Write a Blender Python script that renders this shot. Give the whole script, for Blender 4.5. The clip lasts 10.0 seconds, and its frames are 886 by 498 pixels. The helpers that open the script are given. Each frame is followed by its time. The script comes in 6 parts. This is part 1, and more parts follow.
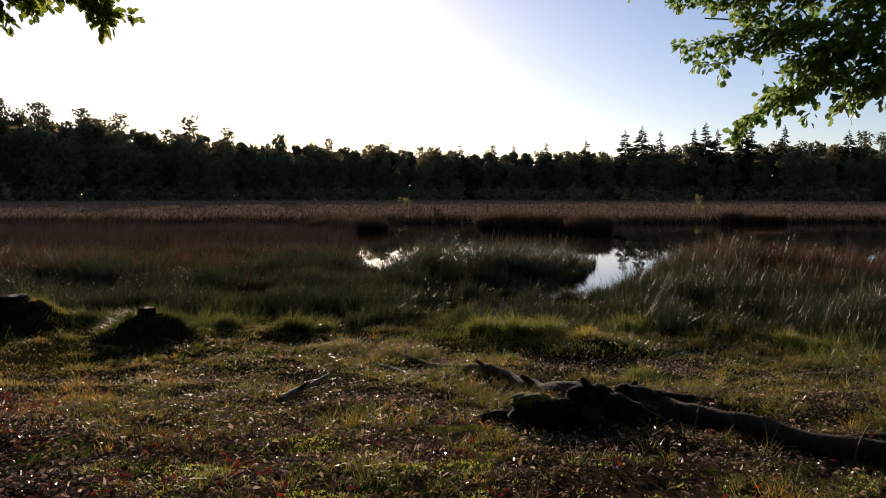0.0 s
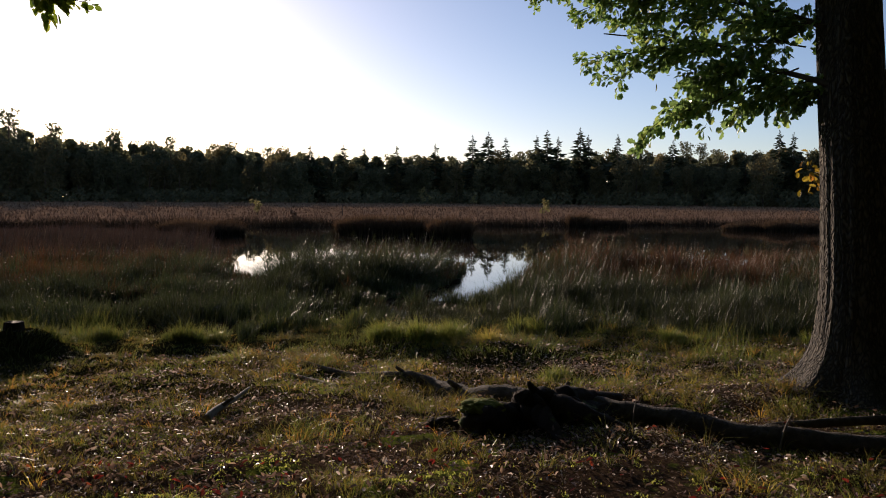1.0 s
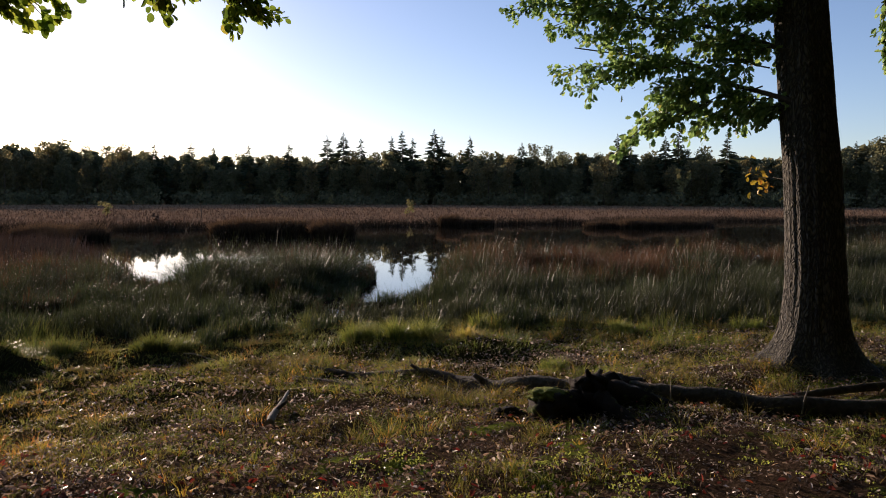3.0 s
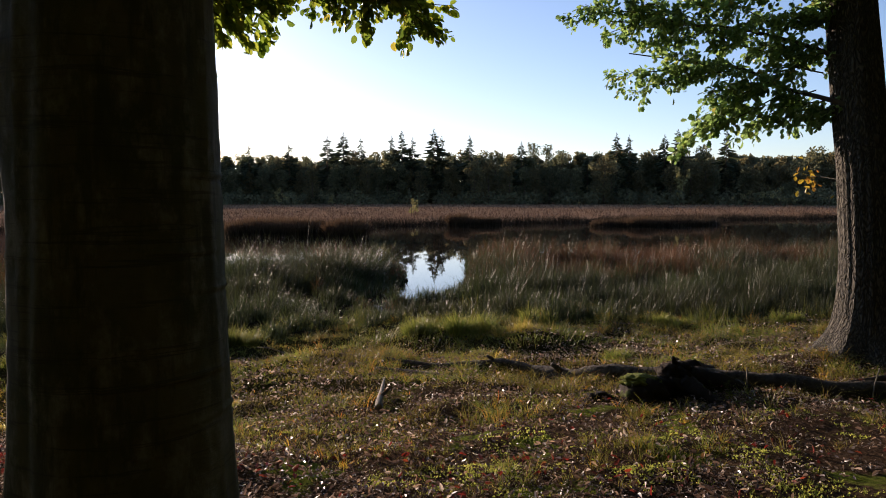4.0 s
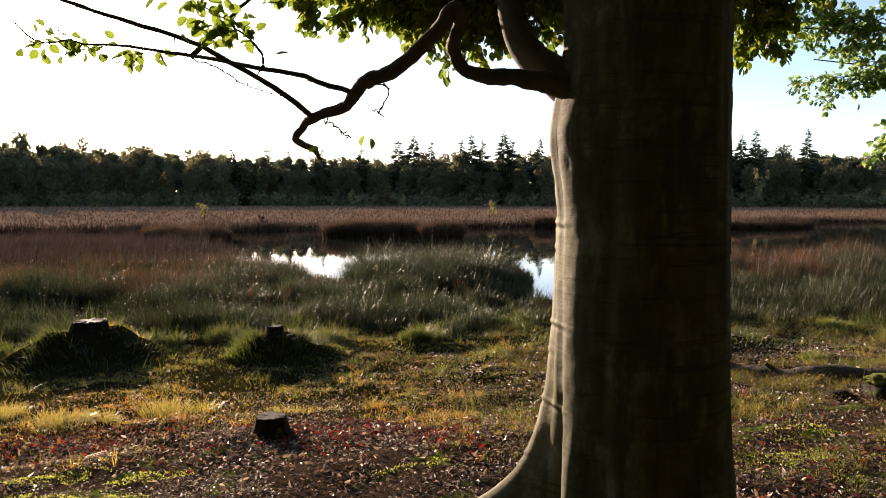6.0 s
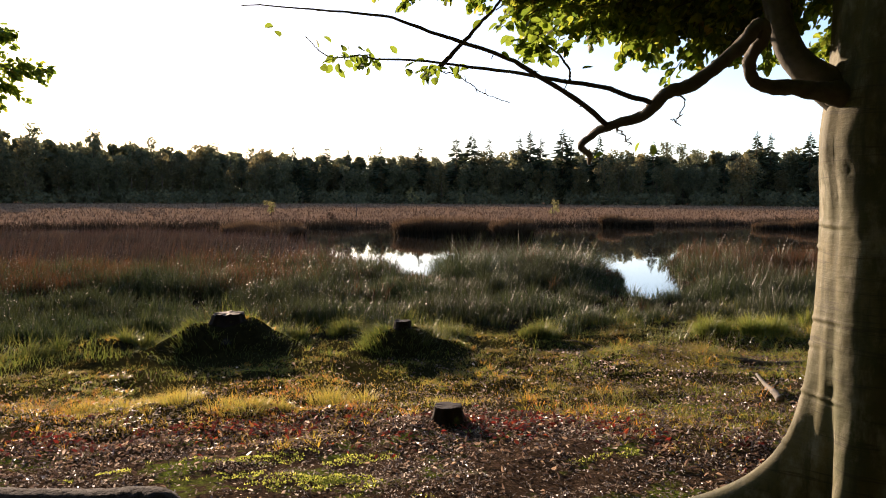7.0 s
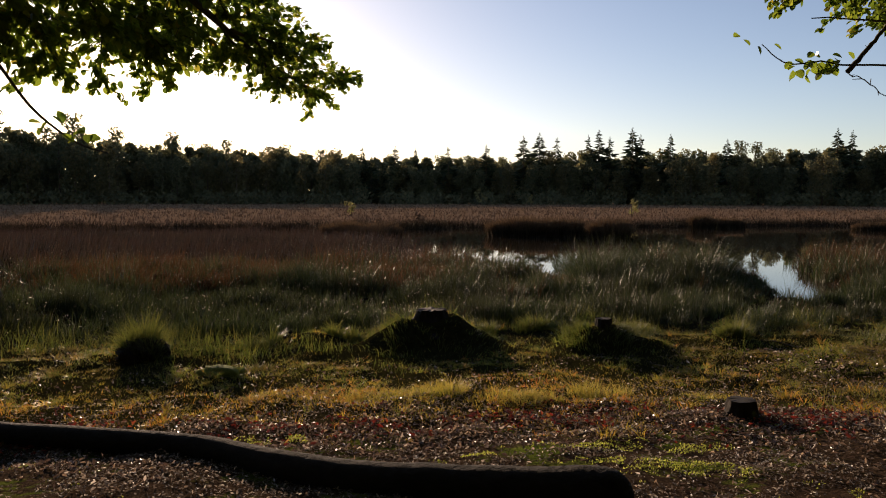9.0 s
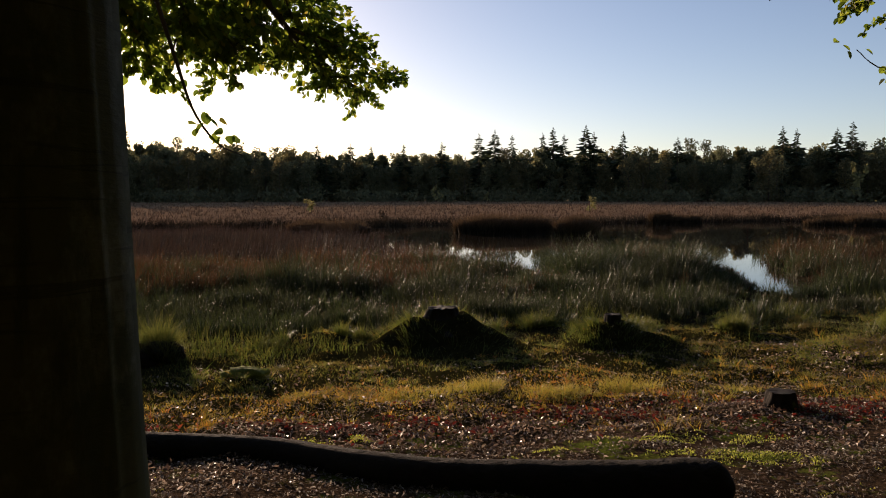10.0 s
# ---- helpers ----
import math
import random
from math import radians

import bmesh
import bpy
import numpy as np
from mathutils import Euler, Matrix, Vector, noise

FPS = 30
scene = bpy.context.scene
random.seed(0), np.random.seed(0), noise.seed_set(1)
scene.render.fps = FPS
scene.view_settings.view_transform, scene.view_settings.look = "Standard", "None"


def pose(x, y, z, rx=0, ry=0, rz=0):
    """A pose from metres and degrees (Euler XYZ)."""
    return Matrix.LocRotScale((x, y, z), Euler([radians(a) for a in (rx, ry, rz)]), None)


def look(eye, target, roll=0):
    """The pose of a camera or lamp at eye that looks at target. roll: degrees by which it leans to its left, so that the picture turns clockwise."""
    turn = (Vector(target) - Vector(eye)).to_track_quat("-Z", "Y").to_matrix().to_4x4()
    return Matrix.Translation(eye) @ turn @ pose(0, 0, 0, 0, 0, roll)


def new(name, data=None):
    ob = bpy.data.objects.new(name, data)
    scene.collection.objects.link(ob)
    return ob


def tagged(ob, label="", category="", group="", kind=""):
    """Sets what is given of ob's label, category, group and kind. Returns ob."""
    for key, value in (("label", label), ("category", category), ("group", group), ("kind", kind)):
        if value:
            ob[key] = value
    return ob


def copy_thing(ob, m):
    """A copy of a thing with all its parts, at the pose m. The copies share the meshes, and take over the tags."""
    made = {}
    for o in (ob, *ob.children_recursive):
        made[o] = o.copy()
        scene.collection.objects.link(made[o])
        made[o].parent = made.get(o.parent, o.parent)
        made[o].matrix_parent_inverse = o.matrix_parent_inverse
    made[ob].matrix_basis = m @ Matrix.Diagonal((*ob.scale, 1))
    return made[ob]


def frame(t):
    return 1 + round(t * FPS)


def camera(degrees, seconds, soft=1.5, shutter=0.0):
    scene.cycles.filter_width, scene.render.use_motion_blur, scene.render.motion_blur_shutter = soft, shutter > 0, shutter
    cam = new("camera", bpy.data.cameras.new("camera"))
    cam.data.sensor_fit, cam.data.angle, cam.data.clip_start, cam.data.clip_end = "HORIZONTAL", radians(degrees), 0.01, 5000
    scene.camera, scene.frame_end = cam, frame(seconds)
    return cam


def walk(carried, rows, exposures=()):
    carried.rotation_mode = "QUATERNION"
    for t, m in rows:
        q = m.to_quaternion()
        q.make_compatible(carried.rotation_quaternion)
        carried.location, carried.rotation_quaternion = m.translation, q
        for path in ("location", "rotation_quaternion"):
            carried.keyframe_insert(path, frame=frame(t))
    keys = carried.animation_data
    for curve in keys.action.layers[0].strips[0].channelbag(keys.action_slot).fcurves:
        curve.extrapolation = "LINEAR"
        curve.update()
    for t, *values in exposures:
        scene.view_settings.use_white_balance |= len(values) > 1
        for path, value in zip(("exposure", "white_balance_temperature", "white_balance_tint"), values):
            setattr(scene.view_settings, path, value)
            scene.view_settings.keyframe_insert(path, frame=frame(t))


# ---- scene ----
cam = camera(61.0, 10.0, soft=1.0)
PATH = [
    (0, (-0.122, 0.176, 1.584), (-0.077, 2.17, 1.442), -0.0),
    (0.5, (-0.434, 0.337, 1.571), (-0.172, 2.315, 1.434), -0.1),
    (1, (-0.889, 0.333, 1.609), (-0.447, 2.279, 1.476), 0.4),
    (1.5, (-1.29, 0.424, 1.606), (-0.65, 2.314, 1.47), 0.0),
    (2, (-1.696, 0.552, 1.601), (-0.962, 2.408, 1.469), 0.2),
    (3.5, (-3.249, 0.536, 1.645), (-2.423, 2.353, 1.514), -0.0),
    (4, (-3.744, 0.491, 1.636), (-2.922, 2.31, 1.504), -0.1),
    (4.5, (-4.162, 0.569, 1.646), (-3.363, 2.397, 1.512), -0.3),
    (5, (-4.712, 0.471, 1.645), (-4.013, 2.34, 1.515), -0.1),
    (5.2, (-4.924, 0.493, 1.662), (-4.233, 2.366, 1.535), -0.2),
    (6.3, (-5.888, 0.758, 1.679), (-5.255, 2.651, 1.55), 0.1),
    (6.5, (-6.114, 0.744, 1.706), (-5.513, 2.647, 1.577), 0.1),
    (7, (-6.659, 0.779, 1.688), (-6.131, 2.703, 1.555), 0.2),
    (7.5, (-7.164, 0.853, 1.721), (-6.742, 2.804, 1.587), 0.2),
    (8, (-7.735, 0.863, 1.7), (-7.384, 2.827, 1.568), 0.4),
    (8.5, (-8.203, 0.981, 1.621), (-7.843, 2.944, 1.486), 0.2),
    (9, (-8.778, 0.987, 1.673), (-8.406, 2.948, 1.541), 0.1),
    (9.5, (-9.221, 0.955, 1.689), (-8.837, 2.914, 1.556), 0.2),
    (10, (-9.639, 1.13, 1.69), (-9.147, 3.064, 1.551), -0.1),
]

EXPOSURES = [(0.0, 0.1, 6300, 24), (2.0, 0.2, 6200, 24), (3.5, 0.63, 6200, 25), (5.0, 1.03, 6400, 24), (6.5, 1.45, 6700, 23), (7.0, 1.37, 6700, 23), (8.0, 0.4, 7000, 23), (9.0, 0.3, 7100, 23), (9.5, 0.55, 7200, 23), (10.0, 0.3, 7000, 24)]
walk(cam, [(t, look(eye, target, roll)) for t, eye, target, roll in PATH], EXPOSURES)

# ---- world and sun ----
SUN_AZ, SUN_EL = -11.9, 10.2          # degrees east of +y, degrees above the horizon
world = bpy.data.worlds.new("sky")
scene.world = world
world.use_nodes = True
wn = world.node_tree.nodes
sky = wn.new("ShaderNodeTexSky")
sky.sky_type = "NISHITA"
sky.sun_disc = False
sky.sun_elevation, sky.sun_rotation = radians(SUN_EL), radians(SUN_AZ)
sky.air_density, sky.dust_density, sky.ozone_density = 0.8, 0.45, 1.7
world.node_tree.links.new(sky.outputs[0], wn["Background"].inputs[0])
wn["Background"].inputs[1].default_value = 0.115
sun_way = Vector((math.sin(radians(SUN_AZ)) * math.cos(radians(SUN_EL)), math.cos(radians(SUN_AZ)) * math.cos(radians(SUN_EL)), math.sin(radians(SUN_EL))))
sun = new("sun", bpy.data.lights.new("sun", "SUN"))
sun.data.energy, sun.data.angle, sun.data.color = 4.4, radians(0.55), (1.0, 0.80, 0.56)
sun.matrix_world = look(sun_way * 300, (0, 0, 0))

WATER = -0.66
rng = np.random.default_rng(11)


# ---- numeric helpers ----
def vnoise(x, y, size, seed=0):
    """Smooth value noise, 0 to 1, with cells of the given size."""
    x, y = np.asarray(x, float) / size + 1000.3 + seed * 17.1, np.asarray(y, float) / size + 1000.7 + seed * 31.7
    xi, yi = np.floor(x).astype(np.int64), np.floor(y).astype(np.int64)
    u, v = x - xi, y - yi
    u, v = u * u * (3 - 2 * u), v * v * (3 - 2 * v)

    def h(a, b):
        n = (a * 374761393 + b * 668265263 + seed * 1442695) & 0x7FFFFFFF
        n = ((n ^ (n >> 13)) * 1274126177) & 0x7FFFFFFF
        return ((n ^ (n >> 16)) & 0xFFFF) / 65535.0
    return (h(xi, yi) * (1 - u) + h(xi + 1, yi) * u) * (1 - v) + (h(xi, yi + 1) * (1 - u) + h(xi + 1, yi + 1) * u) * v


def step(a, b, x):
    q = np.clip((np.asarray(x, float) - a) / (b - a), 0, 1)
    return q * q * (3 - 2 * q)


def bump2(x, y, cx, cy, rx, ry=None):
    return np.exp(-((x - cx) / rx) ** 2 - ((y - cy) / (ry or rx)) ** 2)


def open_water(x, y):
    """1 where the pond is open, 0 where land or marsh stands."""
    wob = (vnoise(x, y, 3.0, 3) - 0.5) * 3.0 + (vnoise(x, y, 1.0, 4) - 0.5) * 1.0
    near = np.interp(x, [-40, -12, -7.5, -4.5, -3.2, -2.2, 0, 6, 8, 14, 20, 26, 45, 90], [52, 50, 48, 44, 33, 23.6, 23.3, 24.5, 23.5, 21.0, 19.0, 17.5, 14, 12])
    far = np.interp(x, [-60, -25, -5, 12, 30, 60, 90], [58, 61, 63, 62, 62, 63, 60])
    big = step(0, 1.5, y - near - wob) * (1 - step(-1.5, 0.5, y - far - wob))
    mid_x = np.interp(y, [15.2, 16.5, 20.2, 26.5], [2.6, 3.0, 5.0, 7.5])
    half = np.interp(y, [16.0, 16.8, 18, 20, 26], [0.0, 0.7, 0.8, 0.8, 1.3])
    bays = np.maximum(step(0.25, -0.1, np.abs(x - mid_x) - half) * step(15.9, 16.6, y) * step(28, 26, y), 1.6 * np.maximum.reduce([bump2(x, y, -1.15, 24.2, 0.8, 1.7), bump2(x, y, 1.1, 22.4, 0.35, 1.7)]))
    isl = np.maximum.reduce([bump2(x, y, 6.0, 47.5, 3.3, 1.8), bump2(x, y, 9.2, 42.8, 1.1, 0.9), bump2(x, y, 23.2, 57.0, 1.0, 0.8), bump2(x, y, 26.5, 59.5, 2.0, 0.9),
                             bump2(x, y, -5.0, 48.0, 2.5, 1.6), bump2(x, y, 40.0, 52.0, 7.0, 2.2), bump2(x, y, 36.0, 49.5, 1.2, 0.9), bump2(x, y, 0.0, 59.5, 3.0, 1.0)])
    out = np.maximum(big, step(0.3, 0.55, bays))
    return out * (1 - step(0.3, 0.5, isl))


MOUNDS = [(-7.55, 12.2, 0.4, 0.13), (-6.1, 12.15, 0.45, 0.10), (-3.6, 11.5, 0.4, 0.09), (-8.6, 12.9, 0.4, 0.16), (-11.0, 12.3, 0.6, 0.10), (-9.75, 10.3, 0.5, 0.10), (1.2, 10.9, 0.7, 0.12), (-15.0, 17.0, 1.4, 0.25), (4.76, 6.72, 0.9, 0.08), (-3.69, 3.54, 0.9, 0.08), (-2.4, 11.5, 0.6, 0.1), (0.9, 9.2, 0.5, 0.05)]
CONES = [(-6.82, 12.45, 1.3, 0.43, 1.5), (2.2, 10.1, 1.25, 0.17, 1.0), (-4.34, 11.58, 0.72, 0.33, 1.3)]


def gz(x, y):
    """Height of the ground."""
    x, y = np.asarray(x, float), np.asarray(y, float)
    z = np.interp(y, [-40, 2, 4, 5.5, 6.6, 7.6, 8.8, 10, 12, 14.5, 16, 62, 66, 225, 300, 4000], [0.1, 0.0, -0.07, -0.15, -0.26, -0.37, -0.45, -0.53, -0.56, -0.6, -0.63, -0.63, -0.6, 0.15, 0.2, 0.2])
    z = z - 0.13 * step(1.3, 2.6, x) * step(7.2, 6.0, y)
    near = np.exp(-(np.maximum(0, np.hypot(x + 3, y - 8) - 14) / 10) ** 2)
    z = z + near * ((vnoise(x, y, 1.3, 1) - 0.5) * 0.09 + (vnoise(x, y, 0.42, 2) - 0.5) * (0.035 + 0.05 * step(5.0, 6.5, y + 0.6 * np.clip(x + 3, -1.5, 3))) + (vnoise(x, y, 0.2, 7) - 0.5) * 0.025)
    z = z + (vnoise(x, y, 6.0, 5) - 0.5) * 0.05 * step(14, 18, y)
    for mx, my, r, h in MOUNDS:
        z = z + h * np.exp(-(((x - mx) / r) ** 2 + ((y - my) / r) ** 2) ** 1.3)
    for mx, my, r, h, steep in CONES:
        d = np.hypot(x - mx, y - my) * (0.72 + 0.55 * vnoise(x, y, 0.45, 6) + 0.25 * vnoise(x, y, 0.17, 8))
        z = z + h * np.clip(steep * (1 - d / r), 0, 1) ** 1.15
    return z - 0.5 * open_water(x, y)


def mesh_np(name, verts, faces, smooth=False, along=None):
    """A mesh from arrays: verts (n, 3), faces a list of (m, k) index arrays."""
    me = bpy.data.meshes.new(name)
    verts = np.asarray(verts, np.float32).reshape(-1, 3)
    faces = [np.asarray(f, np.int32) for f in faces if len(f)]
    loops = np.concatenate([f.ravel() for f in faces])
    total = np.concatenate([np.full(len(f), f.shape[1], np.int32) for f in faces])
    me.vertices.add(len(verts))
    me.vertices.foreach_set("co", verts.ravel())
    me.loops.add(len(loops))
    me.loops.foreach_set("vertex_index", loops)
    me.polygons.add(len(total))
    me.polygons.foreach_set("loop_start", np.concatenate([[0], np.cumsum(total)[:-1]]).astype(np.int32))
    me.polygons.foreach_set("use_smooth", np.full(len(total), smooth))
    if along is not None:
        at = me.attributes.new("along", "FLOAT", "POINT")
        at.data.foreach_set("value", np.asarray(along, np.float32))
    me.update(calc_edges=True)
    me.validate()
    return me


def thing(name, label, category, group="", kind="", place=(0, 0, 0)):
    ob = new(name)
    ob.location = place
    return tagged(ob, label, category, group, kind)


def part(name, me, material, parent, label=""):
    """Links a mesh, given in world places, as one part under a thing or part."""
    ob = new(name, me)
    if not me.materials:
        me.materials.append(material)
    ob.parent = parent
    base = Vector((0, 0, 0))
    up = parent
    while up is not None:
        base += Vector(up.location)
        up = up.parent
    me.transform(Matrix.Translation(-base))
    return tagged(ob, label)


def structure(name, me, material, label, category, kind="structure"):
    ob = new(name, me)
    me.materials.append(material)
    return tagged(ob, label, category, kind=kind)


# ---- materials ----
def rgb(c):
    return (c[0], c[1], c[2], 1.0)


def mat_nodes(name):
    m = bpy.data.materials.new(name)
    m.use_nodes = True
    nt = m.node_tree
    return m, nt, nt.nodes, nt.links, nt.nodes["Principled BSDF"]


def ramp(nt, fac, stops):
    r = nt.nodes.new("ShaderNodeValToRGB")
    els = r.color_ramp.elements
    els[0].position, els[0].color = stops[0][0], rgb(stops[0][1])
    els[1].position, els[1].color = stops[-1][0], rgb(stops[-1][1])
    for p, c in stops[1:-1]:
        e = els.new(p)
        e.color = rgb(c)
    nt.links.new(fac, r.inputs[0])
    return r.outputs[0]


def noise_tex(nt, scale, detail=4.0, rough=0.6, stretch=None, distortion=0.0):
    co = nt.nodes.new("ShaderNodeTexCoord")
    n = nt.nodes.new("ShaderNodeTexNoise")
    n.inputs["Scale"].default_value, n.inputs["Detail"].default_value, n.inputs["Roughness"].default_value = scale, detail, rough
    n.inputs["Distortion"].default_value = distortion
    src = co.outputs["Object"]
    if stretch:
        mp = nt.nodes.new("ShaderNodeMapping")
        mp.inputs["Scale"].default_value = stretch
        nt.links.new(src, mp.inputs[0])
        src = mp.outputs[0]
    nt.links.new(src, n.inputs["Vector"])
    return n.outputs["Fac"]


def mix(nt, fac, a, b, blend="MIX"):
    m = nt.nodes.new("ShaderNodeMix")
    m.data_type, m.blend_type = "RGBA", blend
    for sock, val in ((m.inputs[0], fac), (m.inputs[6], a), (m.inputs[7], b)):
        if isinstance(val, (int, float)):
            sock.default_value = val
        elif isinstance(val, tuple):
            sock.default_value = rgb(val)
        else:
            nt.links.new(val, sock)
    return m.outputs[2]


def bump(nt, height, strength, distance, shader):
    b = nt.nodes.new("ShaderNodeBump")
    b.inputs["Strength"].default_value, b.inputs["Distance"].default_value = strength, distance
    nt.links.new(height, b.inputs["Height"])
    nt.links.new(b.outputs[0], shader.inputs["Normal"])


def leafy(name, stops, tips=None, tip_share=0.7, through_share=0.45, roughness=0.4, patch=None, spec=0.4, gain=1.0):
    """Blades and leaves: colour by piece, drier towards the tip, with light passing through."""
    m, nt, nodes, links, p = mat_nodes(name)
    geo = nodes.new("ShaderNodeNewGeometry")
    col = ramp(nt, geo.outputs["Random Per Island"], stops)
    if patch:
        f = ramp(nt, noise_tex(nt, patch[0], 2.0), [(0.4, (0, 0, 0)), (0.6, (1, 1, 1))])
        col = mix(nt, f, col, mix(nt, 0.65, col, patch[1]))
    if tips:
        at = nodes.new("ShaderNodeAttribute")
        at.attribute_name = "along"
        f = ramp(nt, at.outputs["Fac"], [(0.35, (0, 0, 0)), (1.0, (tip_share,) * 3)])
        col = mix(nt, f, col, tips)
    links.new(col, p.inputs["Base Color"])
    p.inputs["Roughness"].default_value = roughness
    p.inputs["Specular IOR Level"].default_value = spec
    tr = nodes.new("ShaderNodeBsdfTranslucent")
    hs = nodes.new("ShaderNodeHueSaturation")
    hs.inputs["Value"].default_value = gain
    links.new(col, hs.inputs["Color"])
    links.new(hs.outputs[0], tr.inputs[0])
    ms = nodes.new("ShaderNodeMixShader")
    ms.inputs[0].default_value = through_share
    links.new(p.outputs[0], ms.inputs[1])
    links.new(tr.outputs[0], ms.inputs[2])
    links.new(ms.outputs[0], nodes["Material Output"].inputs[0])
    return m


def rough_mat(name, c1, c2, scale, roughness=0.85, stretch=None, depth=0.01, strength=0.6, moss=None, fine=None):
    m, nt, nodes, links, p = mat_nodes(name)
    n1 = noise_tex(nt, scale, 6.0, 0.65, stretch)
    col = ramp(nt, n1, [(0.3, c1), (0.7, c2)])
    n2 = noise_tex(nt, scale * 0.13, 3.0)
    col = mix(nt, 0.5, col, mix(nt, n2, tuple(0.6 * v for v in c1), c2), "MIX")
    if moss:
        f = ramp(nt, noise_tex(nt, moss[1], 4.0), [(moss[2], (0, 0, 0)), (moss[2] + 0.1, (1, 1, 1))])
        col = mix(nt, f, col, moss[0])
    links.new(col, p.inputs["Base Color"])
    p.inputs["Roughness"].default_value = roughness
    p.inputs["Specular IOR Level"].default_value = 0.2
    bump(nt, fine if fine else n1, strength, depth, p)
    return m


def bark_oak():
    m, nt, nodes, links, p = mat_nodes("oak_bark")
    co = nodes.new("ShaderNodeTexCoord")
    mp = nodes.new("ShaderNodeMapping")
    mp.inputs["Scale"].default_value = (1, 1, 0.34)
    links.new(co.outputs["Object"], mp.inputs[0])
    v = nodes.new("ShaderNodeTexVoronoi")
    v.feature = "DISTANCE_TO_EDGE"
    v.inputs["Scale"].default_value = 30
    wob = nodes.new("ShaderNodeMix")
    wob.data_type = "VECTOR"
    nz = nodes.new("ShaderNodeTexNoise")
    nz.inputs["Scale"].default_value = 9
    links.new(mp.outputs[0], nz.inputs["Vector"])
    wob.inputs[0].default_value = 0.16
    links.new(mp.outputs[0], wob.inputs[4])
    links.new(nz.outputs["Color"], wob.inputs[5])
    links.new(wob.outputs[1], v.inputs["Vector"])
    ridge = ramp(nt, v.outputs["Distance"], [(0.0, (0, 0, 0)), (0.3, (1, 1, 1))])
    col = mix(nt, ridge, (0.02, 0.018, 0.013), mix(nt, noise_tex(nt, 5, 5), (0.06, 0.053, 0.038), (0.15, 0.135, 0.10)))
    links.new(col, p.inputs["Base Color"])
    p.inputs["Roughness"].default_value = 0.9
    bump(nt, ridge, 1.0, 0.02, p)
    return m


def bark_beech():
    """Smooth grey-olive bark with algae, dark runs, pale patches and thin wrinkles round the trunk."""
    m, nt, nodes, links, p = mat_nodes("beech_bark")
    fine = noise_tex(nt, 26, 5, 0.6, (1, 1, 2.2))
    big = noise_tex(nt, 2.6, 5, 0.65, (1, 1, 0.7))
    col = mix(nt, ramp(nt, big, [(0.36, (0, 0, 0)), (0.62, (1, 1, 1))]), (0.135, 0.12, 0.05), (0.062, 0.068, 0.022))
    pale = noise_tex(nt, 6, 6, 0.7, (1, 1, 0.6))
    col = mix(nt, ramp(nt, pale, [(0.5, (0, 0, 0)), (0.66, (0.85, 0.85, 0.85))]), col, (0.225, 0.21, 0.135))
    runs = noise_tex(nt, 12, 6, 0.7, (1, 1, 0.16))
    col = mix(nt, ramp(nt, runs, [(0.5, (0, 0, 0)), (0.62, (0.8, 0.8, 0.8))]), col, (0.055, 0.056, 0.02))
    wrinkle = noise_tex(nt, 1.3, 4, 0.55, (1.0, 1.0, 26), 0.4)
    line = ramp(nt, wrinkle, [(0.60, (0, 0, 0)), (0.645, (0.7, 0.7, 0.7)), (0.69, (0, 0, 0))])
    col = mix(nt, line, col, (0.045, 0.04, 0.02))
    col = mix(nt, ramp(nt, fine, [(0.55, (0, 0, 0)), (0.8, (0.5, 0.5, 0.5))]), col, (0.06, 0.055, 0.03))
    links.new(col, p.inputs["Base Color"])
    p.inputs["Roughness"].default_value = 0.75
    p.inputs["Specular IOR Level"].default_value = 0.25
    bump(nt, mix(nt, 0.5, fine, wrinkle), 0.4, 0.012, p)
    return m


